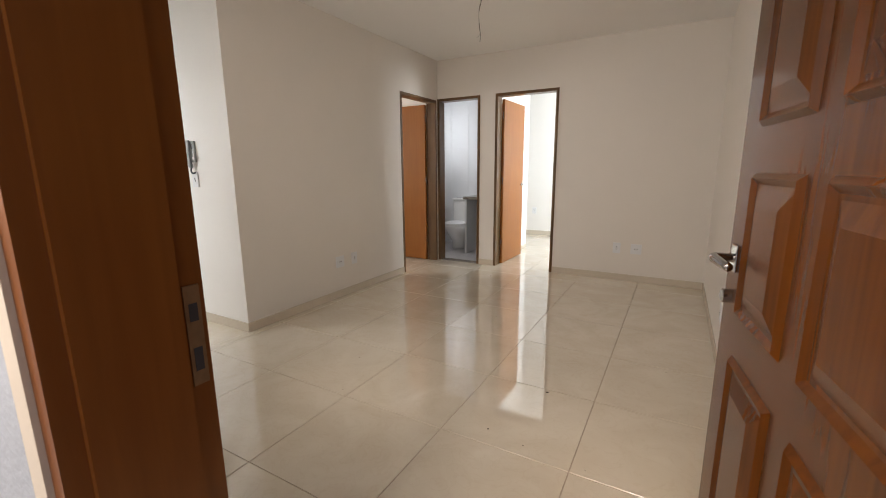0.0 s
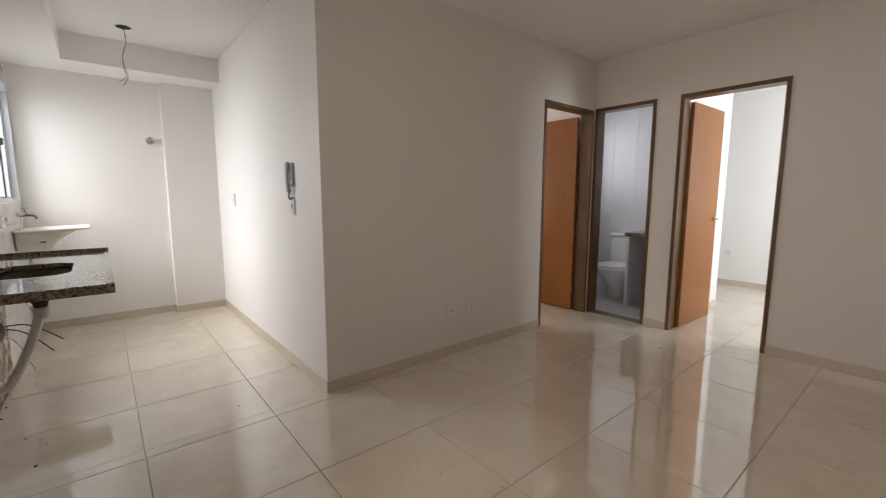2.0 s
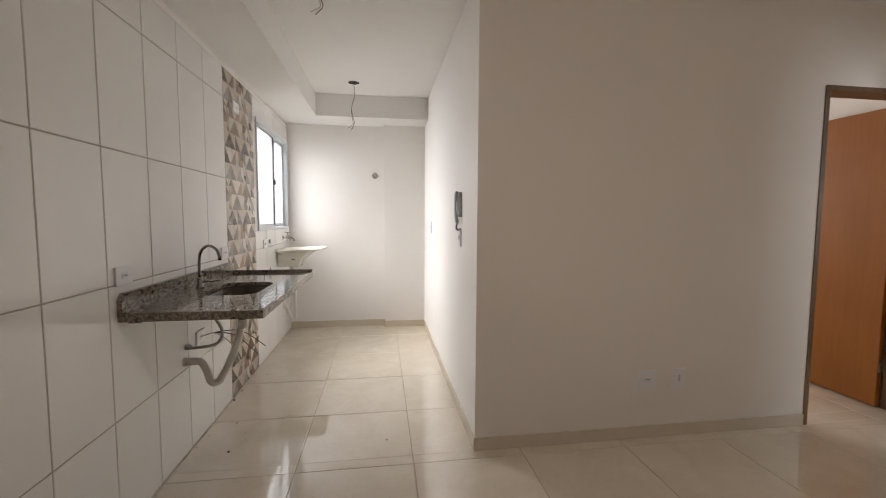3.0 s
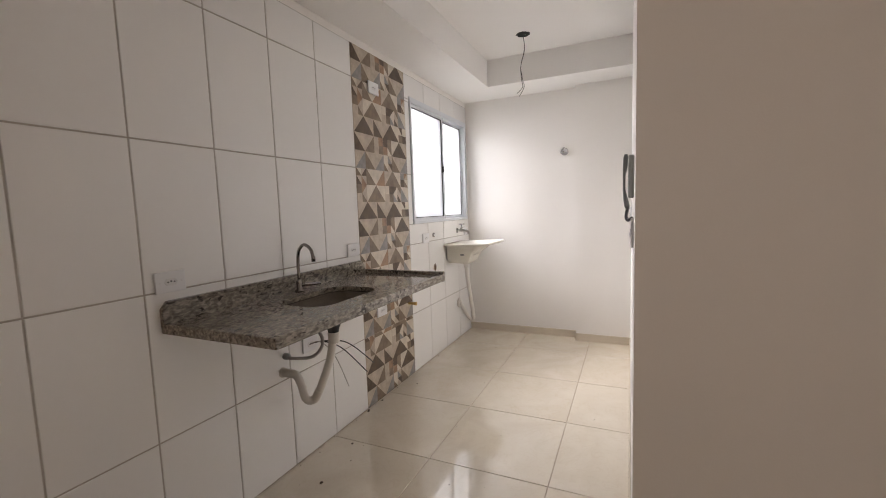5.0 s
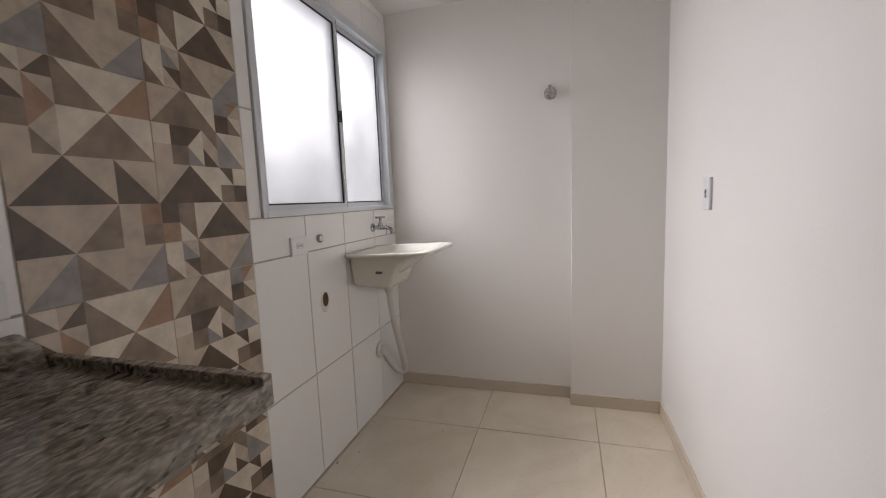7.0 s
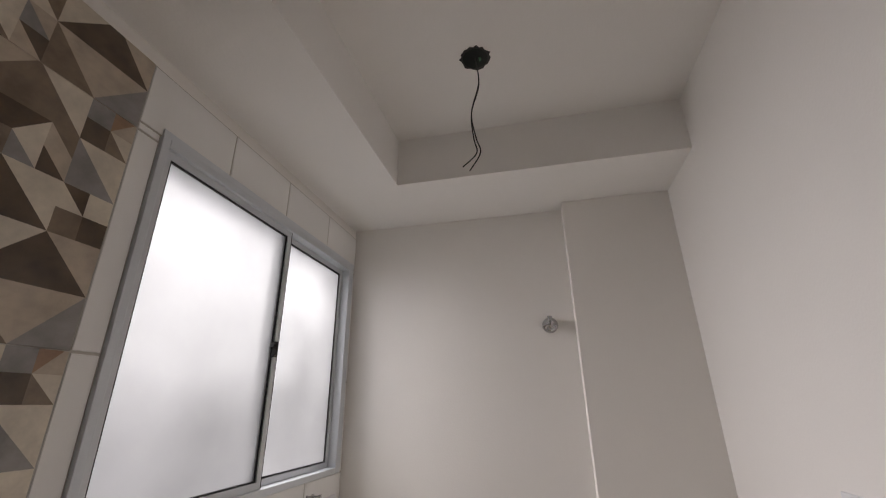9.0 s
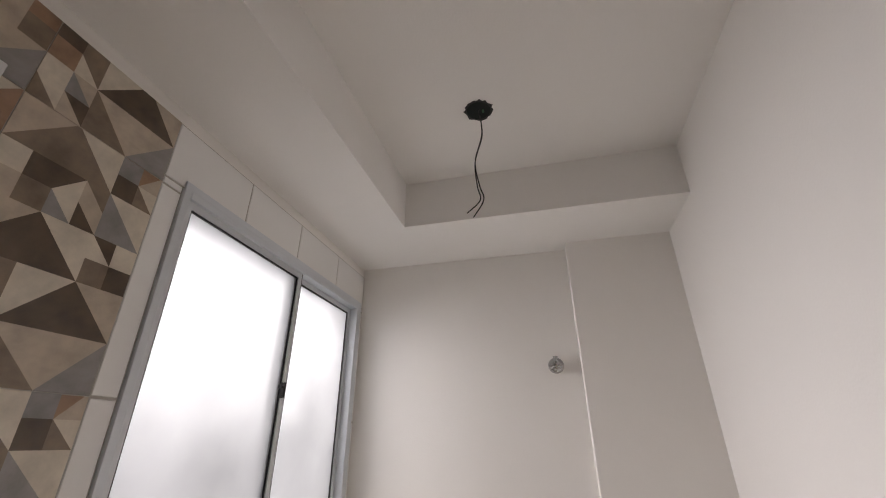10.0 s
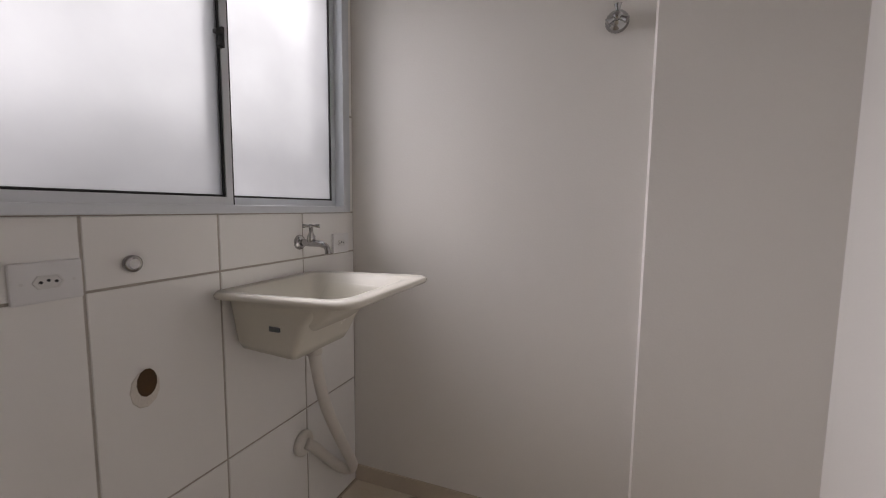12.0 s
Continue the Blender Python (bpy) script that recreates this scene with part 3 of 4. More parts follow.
def sliding_window(name, x0, x1, z0, z1, y, label):
    """A two-leaf aluminium sliding window with frosted panes, its outer frame standing a little proud of the wall."""
    ob = structure(link(name, bmesh.new(), ALU), label, "window")
    f = 0.024
    for n, r in (("frame_side", (x0, x0 + f, y - 0.07, y, z0, z1)), ("frame_side", (x1 - f, x1, y - 0.07, y, z0, z1)),
                 ("frame_head", (x0 + f, x1 - f, y - 0.07, y, z1 - f, z1)), ("frame_sill", (x0 + f, x1 - f, y - 0.07, y, z0, z0 + f))):
        part(n, box(*r, 0.003), ALU, ob)
    mid = x0 + (x1 - x0) * 0.475
    s = 0.022
    for k, (a, b, dy) in enumerate(((x0 + f, mid + 0.018, -0.040), (mid - 0.018, x1 - f, -0.012))):
        lo, hi, yy = z0 + f, z1 - f, y + dy
        sash = part("sash", boxes((a, a + s, yy - 0.022, yy, lo, hi), (b - s, b, yy - 0.022, yy, lo, hi), (a + s, b - s, yy - 0.022, yy, hi - s, hi), (a + s, b - s, yy - 0.022, yy, lo, lo + s)), ALU, ob)
        g = 0.006
        part("gasket", boxes((a + s, a + s + g, yy - 0.016, yy - 0.004, lo + s, hi - s), (b - s - g, b - s, yy - 0.016, yy - 0.004, lo + s, hi - s),
                             (a + s + g, b - s - g, yy - 0.016, yy - 0.004, hi - s - g, hi - s), (a + s + g, b - s - g, yy - 0.016, yy - 0.004, lo + s, lo + s + g)), RUBBER, sash)
        pane = part("pane", box(a + s + g, b - s - g, yy - 0.012, yy - 0.008, lo + s + g, hi - s - g), GLASS, sash, "frosted glass pane")
        pane.visible_shadow = False
    # added black strip: the shade in the gap between the two sashes
    part("gap_shadow_strip", box(mid - 0.022, mid - 0.0185, y - 0.036, y - 0.012, z0 + f, z1 - f), RUBBER, ob, "black strip for the shade in the gap between sashes")
    if y > FRONT:
        part("flange", boxes((x0 - 0.020, x1, y - 0.008, y - 0.002, z1, z1 + 0.020), (x0 - 0.020, x0, y - 0.008, y - 0.002, z0, z1)), ALU, ob)
    zl = (z0 + z1) / 2
    latch = box(mid + 0.004, mid + 0.012, y - 0.013, y + 0.004, zl - 0.036, zl + 0.018, 0.002)
    box(mid + 0.010, mid + 0.030, y - 0.010, y + 0.006, zl - 0.004, zl + 0.007, 0.002, bm=latch)
    box(mid + 0.010, mid + 0.019, y - 0.010, y + 0.004, zl - 0.033, zl - 0.025, 0.002, bm=latch)
    part("latch", latch, RUBBER, ob, "black plastic hook latch")
    return ob


sliding_window("window_1", *WIN_K, 0.530, "two-leaf grey aluminium sliding window with frosted panes over the laundry tank")
sliding_window("window_2", *WIN_L, 0.440, "two-leaf grey aluminium sliding window with frosted panes beside the entry")
for wname, r in (("window_3", (-5.80, -5.76, 3.0, 4.2, 1.15, 2.14)), ("window_4", (0.36, 0.39, 5.85, 7.05, 1.15, 2.14)), ("window_5", (-3.70, -3.66, 5.45, 6.05, 1.55, 2.15))):
    w = structure(link(wname, box(*r), GLASS), "frosted glass window pane", "window")
    w.visible_shadow = False

# ---- skirting ----


def skirting(x0, x1, y0, y1):
    return structure(link("baseboard", box(x0, x1, y0, y1, 0.0, 0.072, 0.002, 1), SKIRT), "beige ceramic tile skirting", "baseboard")


S = 0.009
skirting(FAR, FAR + S, TILED + 0.004, 1.62)
skirting(FAR + S, COLUMN + S, 1.62 - S, 1.62)
skirting(COLUMN, COLUMN + S, 1.62, KITCHEN - S)
skirting(COLUMN, HALL + S, KITCHEN - S, KITCHEN)
skirting(HALL, HALL + S, KITCHEN, DOOR_1[0])
skirting(DOOR_BATH[1], DOOR_3[0], BACK - S, BACK)
skirting(DOOR_3[1], RIGHT, BACK - S, BACK)
skirting(RIGHT - S, RIGHT, 0.55, BACK - S)
skirting(-1.795, ENTRY[0], FRONT, FRONT + S)
skirting(-2.05, -2.05 + S, 5.2, 6.451)
skirting(-4.00, RIGHT, 7.88 - S, 7.88)

# ---- sink counter ----


def sink_counter():
    x0, x1, y0, y1, z1 = -3.765, -2.508, TILED, 1.078, 0.905
    ob = thing("sink_counter", (0, 0, 0), "speckled grey granite sink counter fixed to the tiled wall", "counter")
    sx, sy, hx, hy = -3.095, 0.800, 0.222, 0.138
    # slab with a rounded cut-out for the bowl
    bm = bmesh.new()
    n = 5
    hole_top = [bm.verts.new(p) for p in rounded_ring(sx, sy, hx, hy, 0.09, z1, n)]
    hole_low = [bm.verts.new(p) for p in rounded_ring(sx, sy, hx, hy, 0.09, z1 - 0.022, n)]
    out_top = [bm.verts.new((x, y, z1)) for x, y in ((x1, y1), (x0, y1), (x0, y0), (x1, y0))]
    out_low = [bm.verts.new((x, y, z1 - 0.022)) for x, y in ((x1, y1), (x0, y1), (x0, y0), (x1, y0))]
    for hole, out, flip in ((hole_top, out_top, False), (hole_low, out_low, True)):
        for c in range(4):
            for k in range(n - 1):
                f = [hole[c * n + k + 1], hole[c * n + k], out[c]]
                bm.faces.new(f if not flip else f[::-1])
            a, b = hole[c * n + n - 1], hole[((c + 1) % 4) * n]
            f = [b, a, out[c], out[(c + 1) % 4]]
            bm.faces.new(f if not flip else f[::-1])
    m = 4 * n
    for k in range(m):
        bm.faces.new((hole_top[k], hole_top[(k + 1) % m], hole_low[(k + 1) % m], hole_low[k]))
    for k in range(4):
        bm.faces.new((out_top[(k + 1) % 4], out_top[k], out_low[k], out_low[(k + 1) % 4]))
    bmesh.ops.recalc_face_normals(bm, faces=bm.faces[:])
    part("slab", bm, GRANITE, ob)
    part("front_edge", box(x0, x1, y1 - 0.024, y1 + 0.004, z1 - 0.036, z1 + 0.005, 0.004), GRANITE, ob)
    part("end_edge", box(x1 - 0.002, x1 + 0.018, y0, y1 + 0.004, z1 - 0.035, z1 + 0.003, 0.004), GRANITE, ob)
    part("far_lip", box(x0 - 0.018, x0 + 0.006, y0, y1 + 0.004, z1 - 0.040, z1 + 0.020, 0.004), GRANITE, ob)
    back = bmesh.new()
    splash = [(x1 + 0.018, z1 - 0.01), (x1 + 0.018, z1 + 0.055), (x1 - 0.005, z1 + 0.082), (x0 + 0.05, z1 + 0.082), (x0 + 0.02, z1 + 0.05), (x0 + 0.01, z1 - 0.01)]
    front = [back.verts.new((x, y0 + 0.020, z)) for x, z in splash]
    rear = [back.verts.new((x, y0, z)) for x, z in splash]
    back.faces.new(front)
    back.faces.new(rear[::-1])
    for k in range(6):
        back.faces.new((front[k], rear[k], rear[(k + 1) % 6], front[(k + 1) % 6]))
    bmesh.ops.recalc_face_normals(back, faces=back.faces[:])
    part("backsplash", back, GRANITE, ob)
    rings = [rounded_ring(sx, sy, hx + 0.012, hy + 0.012, 0.10, z1 - 0.0225), rounded_ring(sx, sy, hx - 0.002, hy - 0.002, 0.09, z1 - 0.026),
             rounded_ring(sx, sy, hx - 0.015, hy - 0.015, 0.085, z1 - 0.078), rounded_ring(sx, sy, hx - 0.05, hy - 0.04, 0.065, z1 - 0.106),
             rounded_ring(sx, sy, 0.05, 0.05, 0.045, z1 - 0.116)]
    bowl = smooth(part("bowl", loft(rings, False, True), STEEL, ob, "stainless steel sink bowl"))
    part("drain", lathe([(0.030, z1 - 0.1155), (0.030, z1 - 0.113), (0.010, z1 - 0.1135)], 20, "Z", (sx, sy, 0)), CHROME, bowl)
    part("bowl_support", box(x0 + 0.02, x1 - 0.05, y0 + 0.002, y0 + 0.05, z1 - 0.055, z1 - 0.024), GRANITE, ob)
    return ob


sink_counter()


def faucet():
    ob = thing("kitchen_faucet", (-3.135, 0.575, 0.905), "dark polished gooseneck kitchen faucet on the granite counter", "faucet")
    smooth(part("base", lathe([(0.023, 0), (0.023, 0.006), (0.015, 0.013), (0.015, 0.050), (0.010, 0.062)], 18), GUNMETAL, ob))
    smooth(part("spout", tube([(0, 0, 0.06), (0, 0, 0.15), (0.002, 0.012, 0.205), (0.006, 0.05, 0.235), (0.012, 0.095, 0.215), (0.014, 0.110, 0.175)], 0.0078, 12), GUNMETAL, ob))
    smooth(part("nozzle", lathe([(0.0095, 0), (0.0095, 0.02), (0.008, 0.024)], 14, "Z", (0.0145, 0.112, 0.155)), GUNMETAL, ob))
    smooth(part("stem", tube([(0, 0, 0.032), (-0.012, 0.018, 0.033), (-0.026, 0.038, 0.034)], 0.008, 10), GUNMETAL, ob))
    smooth(part("lever", tube([(-0.014, 0.022, 0.036), (-0.032, 0.050, 0.034), (-0.058, 0.086, 0.036)], [0.009, 0.0085, 0.007], 10), CHROME, ob, "bright chrome lever"))
    return ob


faucet()


def siphon():
    ob = thing("sink_siphon", (-3.085, 0.812, 0.70), "white plastic sink siphon hanging below the granite counter", "siphon")
    smooth(part("strainer_body", lathe([(0.034, 0.100), (0.034, 0.064), (0.028, 0.052), (0.024, 0.030)], 18), RUBBER, ob, "black strainer body"))
    smooth(part("collar", lathe([(0.027, 0.034), (0.028, 0.020), (0.027, -0.010), (0.022, -0.018)], 18), PVC, ob))
    smooth(part("down_pipe", tube([(0, 0, 0.03), (-0.008, -0.035, -0.10), (0.0, -0.085, -0.225), (0.005, -0.105, -0.27)], 0.019, 14), PVC, ob))
    smooth(part("ribbed_bend", tube([(0.005, -0.103, -0.262), (0.012, -0.130, -0.312), (0.030, -0.165, -0.308), (0.036, -0.186, -0.235), (0.041, -0.210, -0.190), (0.045, -0.250, -0.185), (0.045, -0.311, -0.185)], 0.020, 14, steps=9, ribs=0.055), PVC, ob, "ribbed flexible bend"))
    smooth(part("flange", lathe([(0.038, 0), (0.036, 0.008), (0.026, 0.016), (0.025, 0.03)], 18, "Y", (0.045, -0.312, -0.185)), PVC, ob))
    return ob


siphon()
hose = thing("water_hose", (-3.06, 0.52, 0.60), "grey flexible water hose under the sink", "hose")
smooth(part("hose", tube([(0, 0, -0.01), (0, 0.05, -0.015), (-0.05, 0.14, -0.01), (-0.11, 0.15, 0.05), (-0.10, 0.09, 0.17), (-0.08, 0.055, 0.285)], 0.0085, 8), HOSE, hose))
smooth(part("elbow", lathe([(0.016, 0), (0.016, 0.02), (0.013, 0.03)], 12, "Y", (0, 0, -0.01)), PLASTIC_GREY, hose))
wires = thing("loose_wires", (-3.225, 0.53, 0.60), "loose black and pale electric wires below the counter", "wires")
for end, mid_, mat in (((-0.11, 0.33, -0.10), (-0.05, 0.21, 0.015), BLACK_WIRE), ((-0.10, 0.29, -0.15), (-0.03, 0.19, -0.01), BLACK_WIRE), ((-0.03, 0.22, -0.21), (0.00, 0.17, -0.05), WHITE_WIRE)):
    smooth(part("wire", tube([(0, 0, 0), (mid_[0] * 0.4, 0.08, 0.02), mid_, end], 0.0028, 6), mat, wires))

# ---- sockets and switches ----


def insert_shape(wide):
    """The raised six-sided face round the pin holes."""
    ring = [(-0.026, 0), (-0.017, -0.013), (0.017, -0.013), (0.026, 0), (0.017, 0.013), (-0.017, 0.013)]
    steps = ((1.0, 0.0105), (0.96, 0.0128), (0.82, 0.0128), (0.78, 0.0118))
    return loft([[Vector((x * k, y, z * k)) if wide else Vector((z * k, y, x * k)) for x, z in ring] for k, y in steps], False, True)


def plate(name, at, face, label, group, w=0.118, h=0.078, kind="socket"):
    """A wall plate in its own xz plane, facing +y, turned to its wall by face degrees."""
    ob = thing(name, at, label, "switch" if kind == "switch" else "socket", group, face)
    part("cover", box(-w / 2, w / 2, 0, 0.011, -h / 2, h / 2, 0.004), PLASTIC, ob)
    if kind == "socket":
        wide = w > h
        face_ob = part("socket_face", insert_shape(wide), SOCKET_FACE, ob, "pale six-sided socket insert")
        for d in (-0.012, 0, 0.012):
            p = (d, 0.0120, 0.003 if d == 0 else 0) if wide else (0, 0.0120, d)
            part("hole", lathe([(0.0031, -0.0008), (0.0031, 0.0006)], 8, "Y", p), HOLE_SHADE, face_ob)
    elif kind == "switch":
        slot = part("slot", box(-0.0065, 0.0065, 0.0105, 0.0118, -0.015, 0.015, 0.002), PLASTIC_DARK, ob, "dark rocker slot")
        part("rocker", box(-0.0055, 0.0055, 0.0110, 0.0165, -0.0145, 0.002, 0.002), PLASTIC, slot, "small white rocker")
    for d in (-1, 1):
        p = (d * w * 0.36, 0.0108, 0) if w > h else (0, 0.0108, d * h * 0.36)
        part("screw", lathe([(0.0032, 0), (0.0032, 0.0008)], 8, "Y", p), SOCKET_FACE, ob)
    return ob


for sx, sz in ((-1.885, 1.056), (-2.535, 1.056), (-3.655, 1.060), (-3.235, 0.600), (-4.658, 1.056), (-5.590, 1.062)):
    plate("power_socket", (sx, TILED, sz), 0, "white plastic power socket on the white wall tiles", "kitchen sockets", 0.112 if sx > -5.5 else 0.10)
for sx, sz in ((-3.965, 2.10), (-3.945, 0.612)):
    plate("power_socket", (sx, TILED + 0.001, sz), 0, "white plastic power socket on the patterned tiles", "kitchen sockets")
plate("light_switch", (-4.920, KITCHEN, 1.207), 180, "white plastic light switch on the painted kitchen wall", "", 0.078, 0.118, "switch")
plate("light_switch", (-3.320, KITCHEN, 1.175), 180, "white plastic switch plate below the intercom", "", 0.072, 0.114, "switch")
for sy, w in ((3.128, 0.110), (3.335, 0.078)):
    plate("power_socket", (HALL, sy, 0.356), -90, "white plastic socket plate low on the living room wall", "living room sockets", w, 0.118 if w < 0.1 else 0.109)
for sx, w in ((-0.555, 0.078), (-0.357, 0.110)):
    plate("power_socket", (sx, BACK, 0.365), 180, "white plastic socket plate low on the back wall", "living room sockets", w, 0.118 if w < 0.1 else 0.109)
for sy in (3.02, 3.22):
    plate("power_socket", (RIGHT, sy, 0.335), 90, "white plastic socket plate low on the side wall", "living room sockets", 0.078, 0.118)
plate("power_socket", (-2.36, 7.88, 0.45), 180, "white plastic socket plate in the back bedroom", "living room sockets", 0.078, 0.118)


def intercom():
    ob = thing("intercom_phone", (-3.320, KITCHEN, 1.258), "grey plastic wall intercom handset on the kitchen wall", "intercom", turn=180)
    part("base", box(-0.042, 0.042, 0, 0.020, 0.050, 0.210, 0.006, 3), PLASTIC_GREY, ob, "grey base")
    rings = []
    for z, w, d0, d1 in ((0.006, 0.013, 0.022, 0.040), (0.020, 0.021, 0.020, 0.050), (0.050, 0.021, 0.032, 0.055), (0.085, 0.017, 0.044, 0.058), (0.140, 0.017, 0.044, 0.058), (0.172, 0.021, 0.034, 0.058), (0.204, 0.022, 0.030, 0.056), (0.216, 0.017, 0.034, 0.050)):
        d0, d1 = d0 * 0.68, d1 * 0.68
        rings.append(rounded_ring(0.012, (d0 + d1) / 2, w, (d1 - d0) / 2, min(w, (d1 - d0) / 2) * 0.6, z, 4))
    smooth(part("handset", loft(rings), PLASTIC_HANDSET, ob, "lighter grey handset"))
    smooth(part("cord", tube([(0.012, 0.021, 0.010), (0.012, 0.026, -0.010), (0.006, 0.026, -0.026), (-0.004, 0.020, -0.034), (-0.014, 0.012, -0.030), (-0.020, 0.004, -0.026)], 0.0062, 8, steps=10, ribs=0.12), PLASTIC_DARK, ob, "dark curled cord"))
    part("button", box(-0.034, -0.020, 0.0195, 0.023, 0.07, 0.09, 0.002), PLASTIC, ob)
    part("label_strip", box(-0.034, -0.016, 0.0198, 0.0206, 0.15, 0.19), PLASTIC_DARK, ob)
    return ob


intercom()

# ---- laundry corner ----


def laundry_tank():
    """A moulded wash tank with a sloping front; the wall is at y = 0 in its coordinates."""
    ob = thing("laundry_tank", (-5.205, TILED, 0.70), "off-white moulded laundry tank fixed to the tiled wall", "laundry tank")
    def ring(xa, xb, ya, yb, r, za, zb):
        pts = rounded_ring((xa + xb) / 2, (ya + yb) / 2, (xb - xa) / 2, (yb - ya) / 2, r, 0, 6)
        for p in pts:
            p.z = za + (zb - za) * (p.y - ya) / (yb - ya)
        return pts
    lo, hi = 0.250, 0.285
    rings = [ring(-0.115, 0.122, 0.02, 0.215, 0.014, 0.095, 0.085), ring(-0.128, 0.132, 0.012, 0.226, 0.016, 0.115, 0.108),
             ring(-0.150, 0.142, 0.008, 0.262, 0.020, 0.178, 0.186), ring(-0.168, 0.150, 0.008, 0.322, 0.022, lo - 0.035, lo - 0.008), ring(-0.180, 0.160, 0.006, 0.350, 0.03, lo + 0.000, hi - 0.034),
             ring(-0.235, 0.212, 0.0, 0.462, 0.05, lo + 0.004, hi - 0.018), ring(-0.238, 0.215, 0.0, 0.468, 0.05, lo + 0.014, hi - 0.008), ring(-0.232, 0.209, 0.004, 0.460, 0.05, lo + 0.022, hi),
             ring(-0.185, 0.170, 0.045, 0.405, 0.06, lo + 0.018, hi - 0.006), ring(-0.160, 0.132, 0.05, 0.300, 0.05, lo - 0.06, lo - 0.05), ring(-0.10, 0.108, 0.06, 0.20, 0.05, 0.125, 0.118)]
    body = smooth(part("basin", loft(rings, True, True), TANK, ob))
    part("maker_mark", box(0.1330, 0.1450, 0.150, 0.185, 0.165, 0.178), PLASTIC_DARK, body, "small dark maker's plate")
    smooth(part("drain_outlet", lathe([(0.030, 0.055), (0.030, 0.085), (0.034, 0.094)], 16, "Z", (-0.075, 0.12, 0)), PVC, ob))
    return ob


laundry_tank()
pipe = thing("drain_hose", (-5.280, 0.64, 0.755), "white plastic drain hose from laundry tank to wall outlet", "drain pipe")
smooth(part("hose", tube([(0, 0, 0.0), (-0.004, 0, -0.05), (-0.040, 0, -0.19), (-0.105, -0.008, -0.325), (-0.215, -0.028, -0.50), (-0.272, -0.042, -0.585), (-0.282, -0.060, -0.615), (-0.255, -0.080, -0.600), (-0.180, -0.092, -0.520), (-0.120, -0.103, -0.445), (-0.078, -0.112, -0.405)], 0.020, 14), PVC, pipe))
smooth(part("coupling", lathe([(0.026, 0), (0.026, 0.04), (0.022, 0.045)], 16, "Z", (0, 0, -0.03)), PVC, pipe))


def wall_tap():
    ob = thing("laundry_tap", (-5.360, TILED, 1.080), "chrome cross-handle wall tap above the laundry tank", "tap")
    smooth(part("flange", lathe([(0.026, 0), (0.024, 0.008), (0.014, 0.012)], 18, "Y"), CHROME, ob))
    smooth(part("body", tube([(0, 0.006, 0), (0, 0.045, 0), (0, 0.09, -0.002), (0, 0.115, -0.012), (0, 0.122, -0.035)], [0.011, 0.013, 0.011, 0.010, 0.011], 12), CHROME, ob))
    smooth(part("bonnet", lathe([(0.014, 0), (0.014, 0.018), (0.008, 0.03), (0.007, 0.05)], 14, "Z", (0, 0.052, 0.004)), CHROME, ob))
    for a in (0, 90):
        m = pose(0, 0.052, 0.058, 0, 0, a + 35)
        bar = tube([m @ Vector((-0.028, 0, 0)), m @ Vector((-0.012, 0, 0)), m @ Vector((0.012, 0, 0)), m @ Vector((0.028, 0, 0))], [0.0075, 0.005, 0.005, 0.0075], 8, steps=2)
        smooth(part("handle_bar", bar, CHROME, ob))
    return ob


wall_tap()


def shutoff_valve():
    ob = thing("shutoff_valve", (FAR, 1.510, 1.796), "chrome cross-handle shut-off valve on the end wall", "valve", turn=-90)
    smooth(part("escutcheon", lathe([(0.036, 0), (0.035, 0.006), (0.028, 0.016), (0.020, 0.022), (0.016, 0.04)], 22, "Y"), CHROME, ob))
    for a in (90, 210, 330):
        d = Vector((math.cos(radians(a)), 0, math.sin(radians(a))))
        smooth(part("handle_arm", tube([Vector((0, 0.045, 0)), d * 0.016 + Vector((0, 0.046, 0)), d * 0.034 + Vector((0, 0.048, 0))], [0.010, 0.007, 0.0115], 8), CHROME, ob))
    smooth(part("cap", lathe([(0.013, 0.035), (0.013, 0.052), (0.009, 0.056)], 14, "Y"), CHROME, ob))
    return ob


shutoff_valve()
stub = thing("pipe_stub", (-4.812, TILED, 1.072), "small capped grey pipe outlet on the wall tiles", "pipe outlet")
smooth(part("collar", lathe([(0.019, 0), (0.019, 0.012), (0.014, 0.014)], 18, "Y"), CHROME, stub))
part("plug", lathe([(0.012, 0.012), (0.011, 0.015)], 14, "Y"), SOCKET_FACE, stub)
low = thing("drain_outlet_ring", (-5.352, TILED, 0.352), "round grey drain outlet cover low on the tiles", "pipe outlet")
smooth(part("collar", lathe([(0.046, 0), (0.046, 0.012), (0.036, 0.020), (0.030, 0.012)], 22, "Y"), PVC, low))
gas = thing("gas_stub", (-4.335, TILED, 0.575), "short brass gas pipe stub under the counter end", "pipe outlet")
smooth(part("stub", tube([(0, 0, 0), (0, 0.03, 0), (0.0, 0.055, 0)], 0.010, 10), BRASS, gas))
part("cap", lathe([(0.014, 0.05), (0.014, 0.066)], 6, "Y"), BRASS, gas)
cut = thing("tile_hole", (-4.828, TILED, 0.785), "rough round hole cut through one wall tile", "hole")
def oval(bm, squeeze):
    for v in bm.verts:
        v.co.x *= squeeze
    return bm


part("rim", oval(lathe([(0.046, 0.0), (0.044, 0.0015), (0.034, 0.002)], 11, "Y", (0.002, 0, -0.012)), 0.76), PLASTER_CUT, cut)
# solid disc on the tile; the cavity's shade is in its brown colour
part("cavity", oval(lathe([(0.034, 0.0019), (0.032, 0.0030)], 13, "Y", (-0.003, 0, 0.002)), 0.70), CAVITY_SHADE, cut, "flat dark brown disc for the shaded cavity")

# ---- lamp outlets with bare wires ----


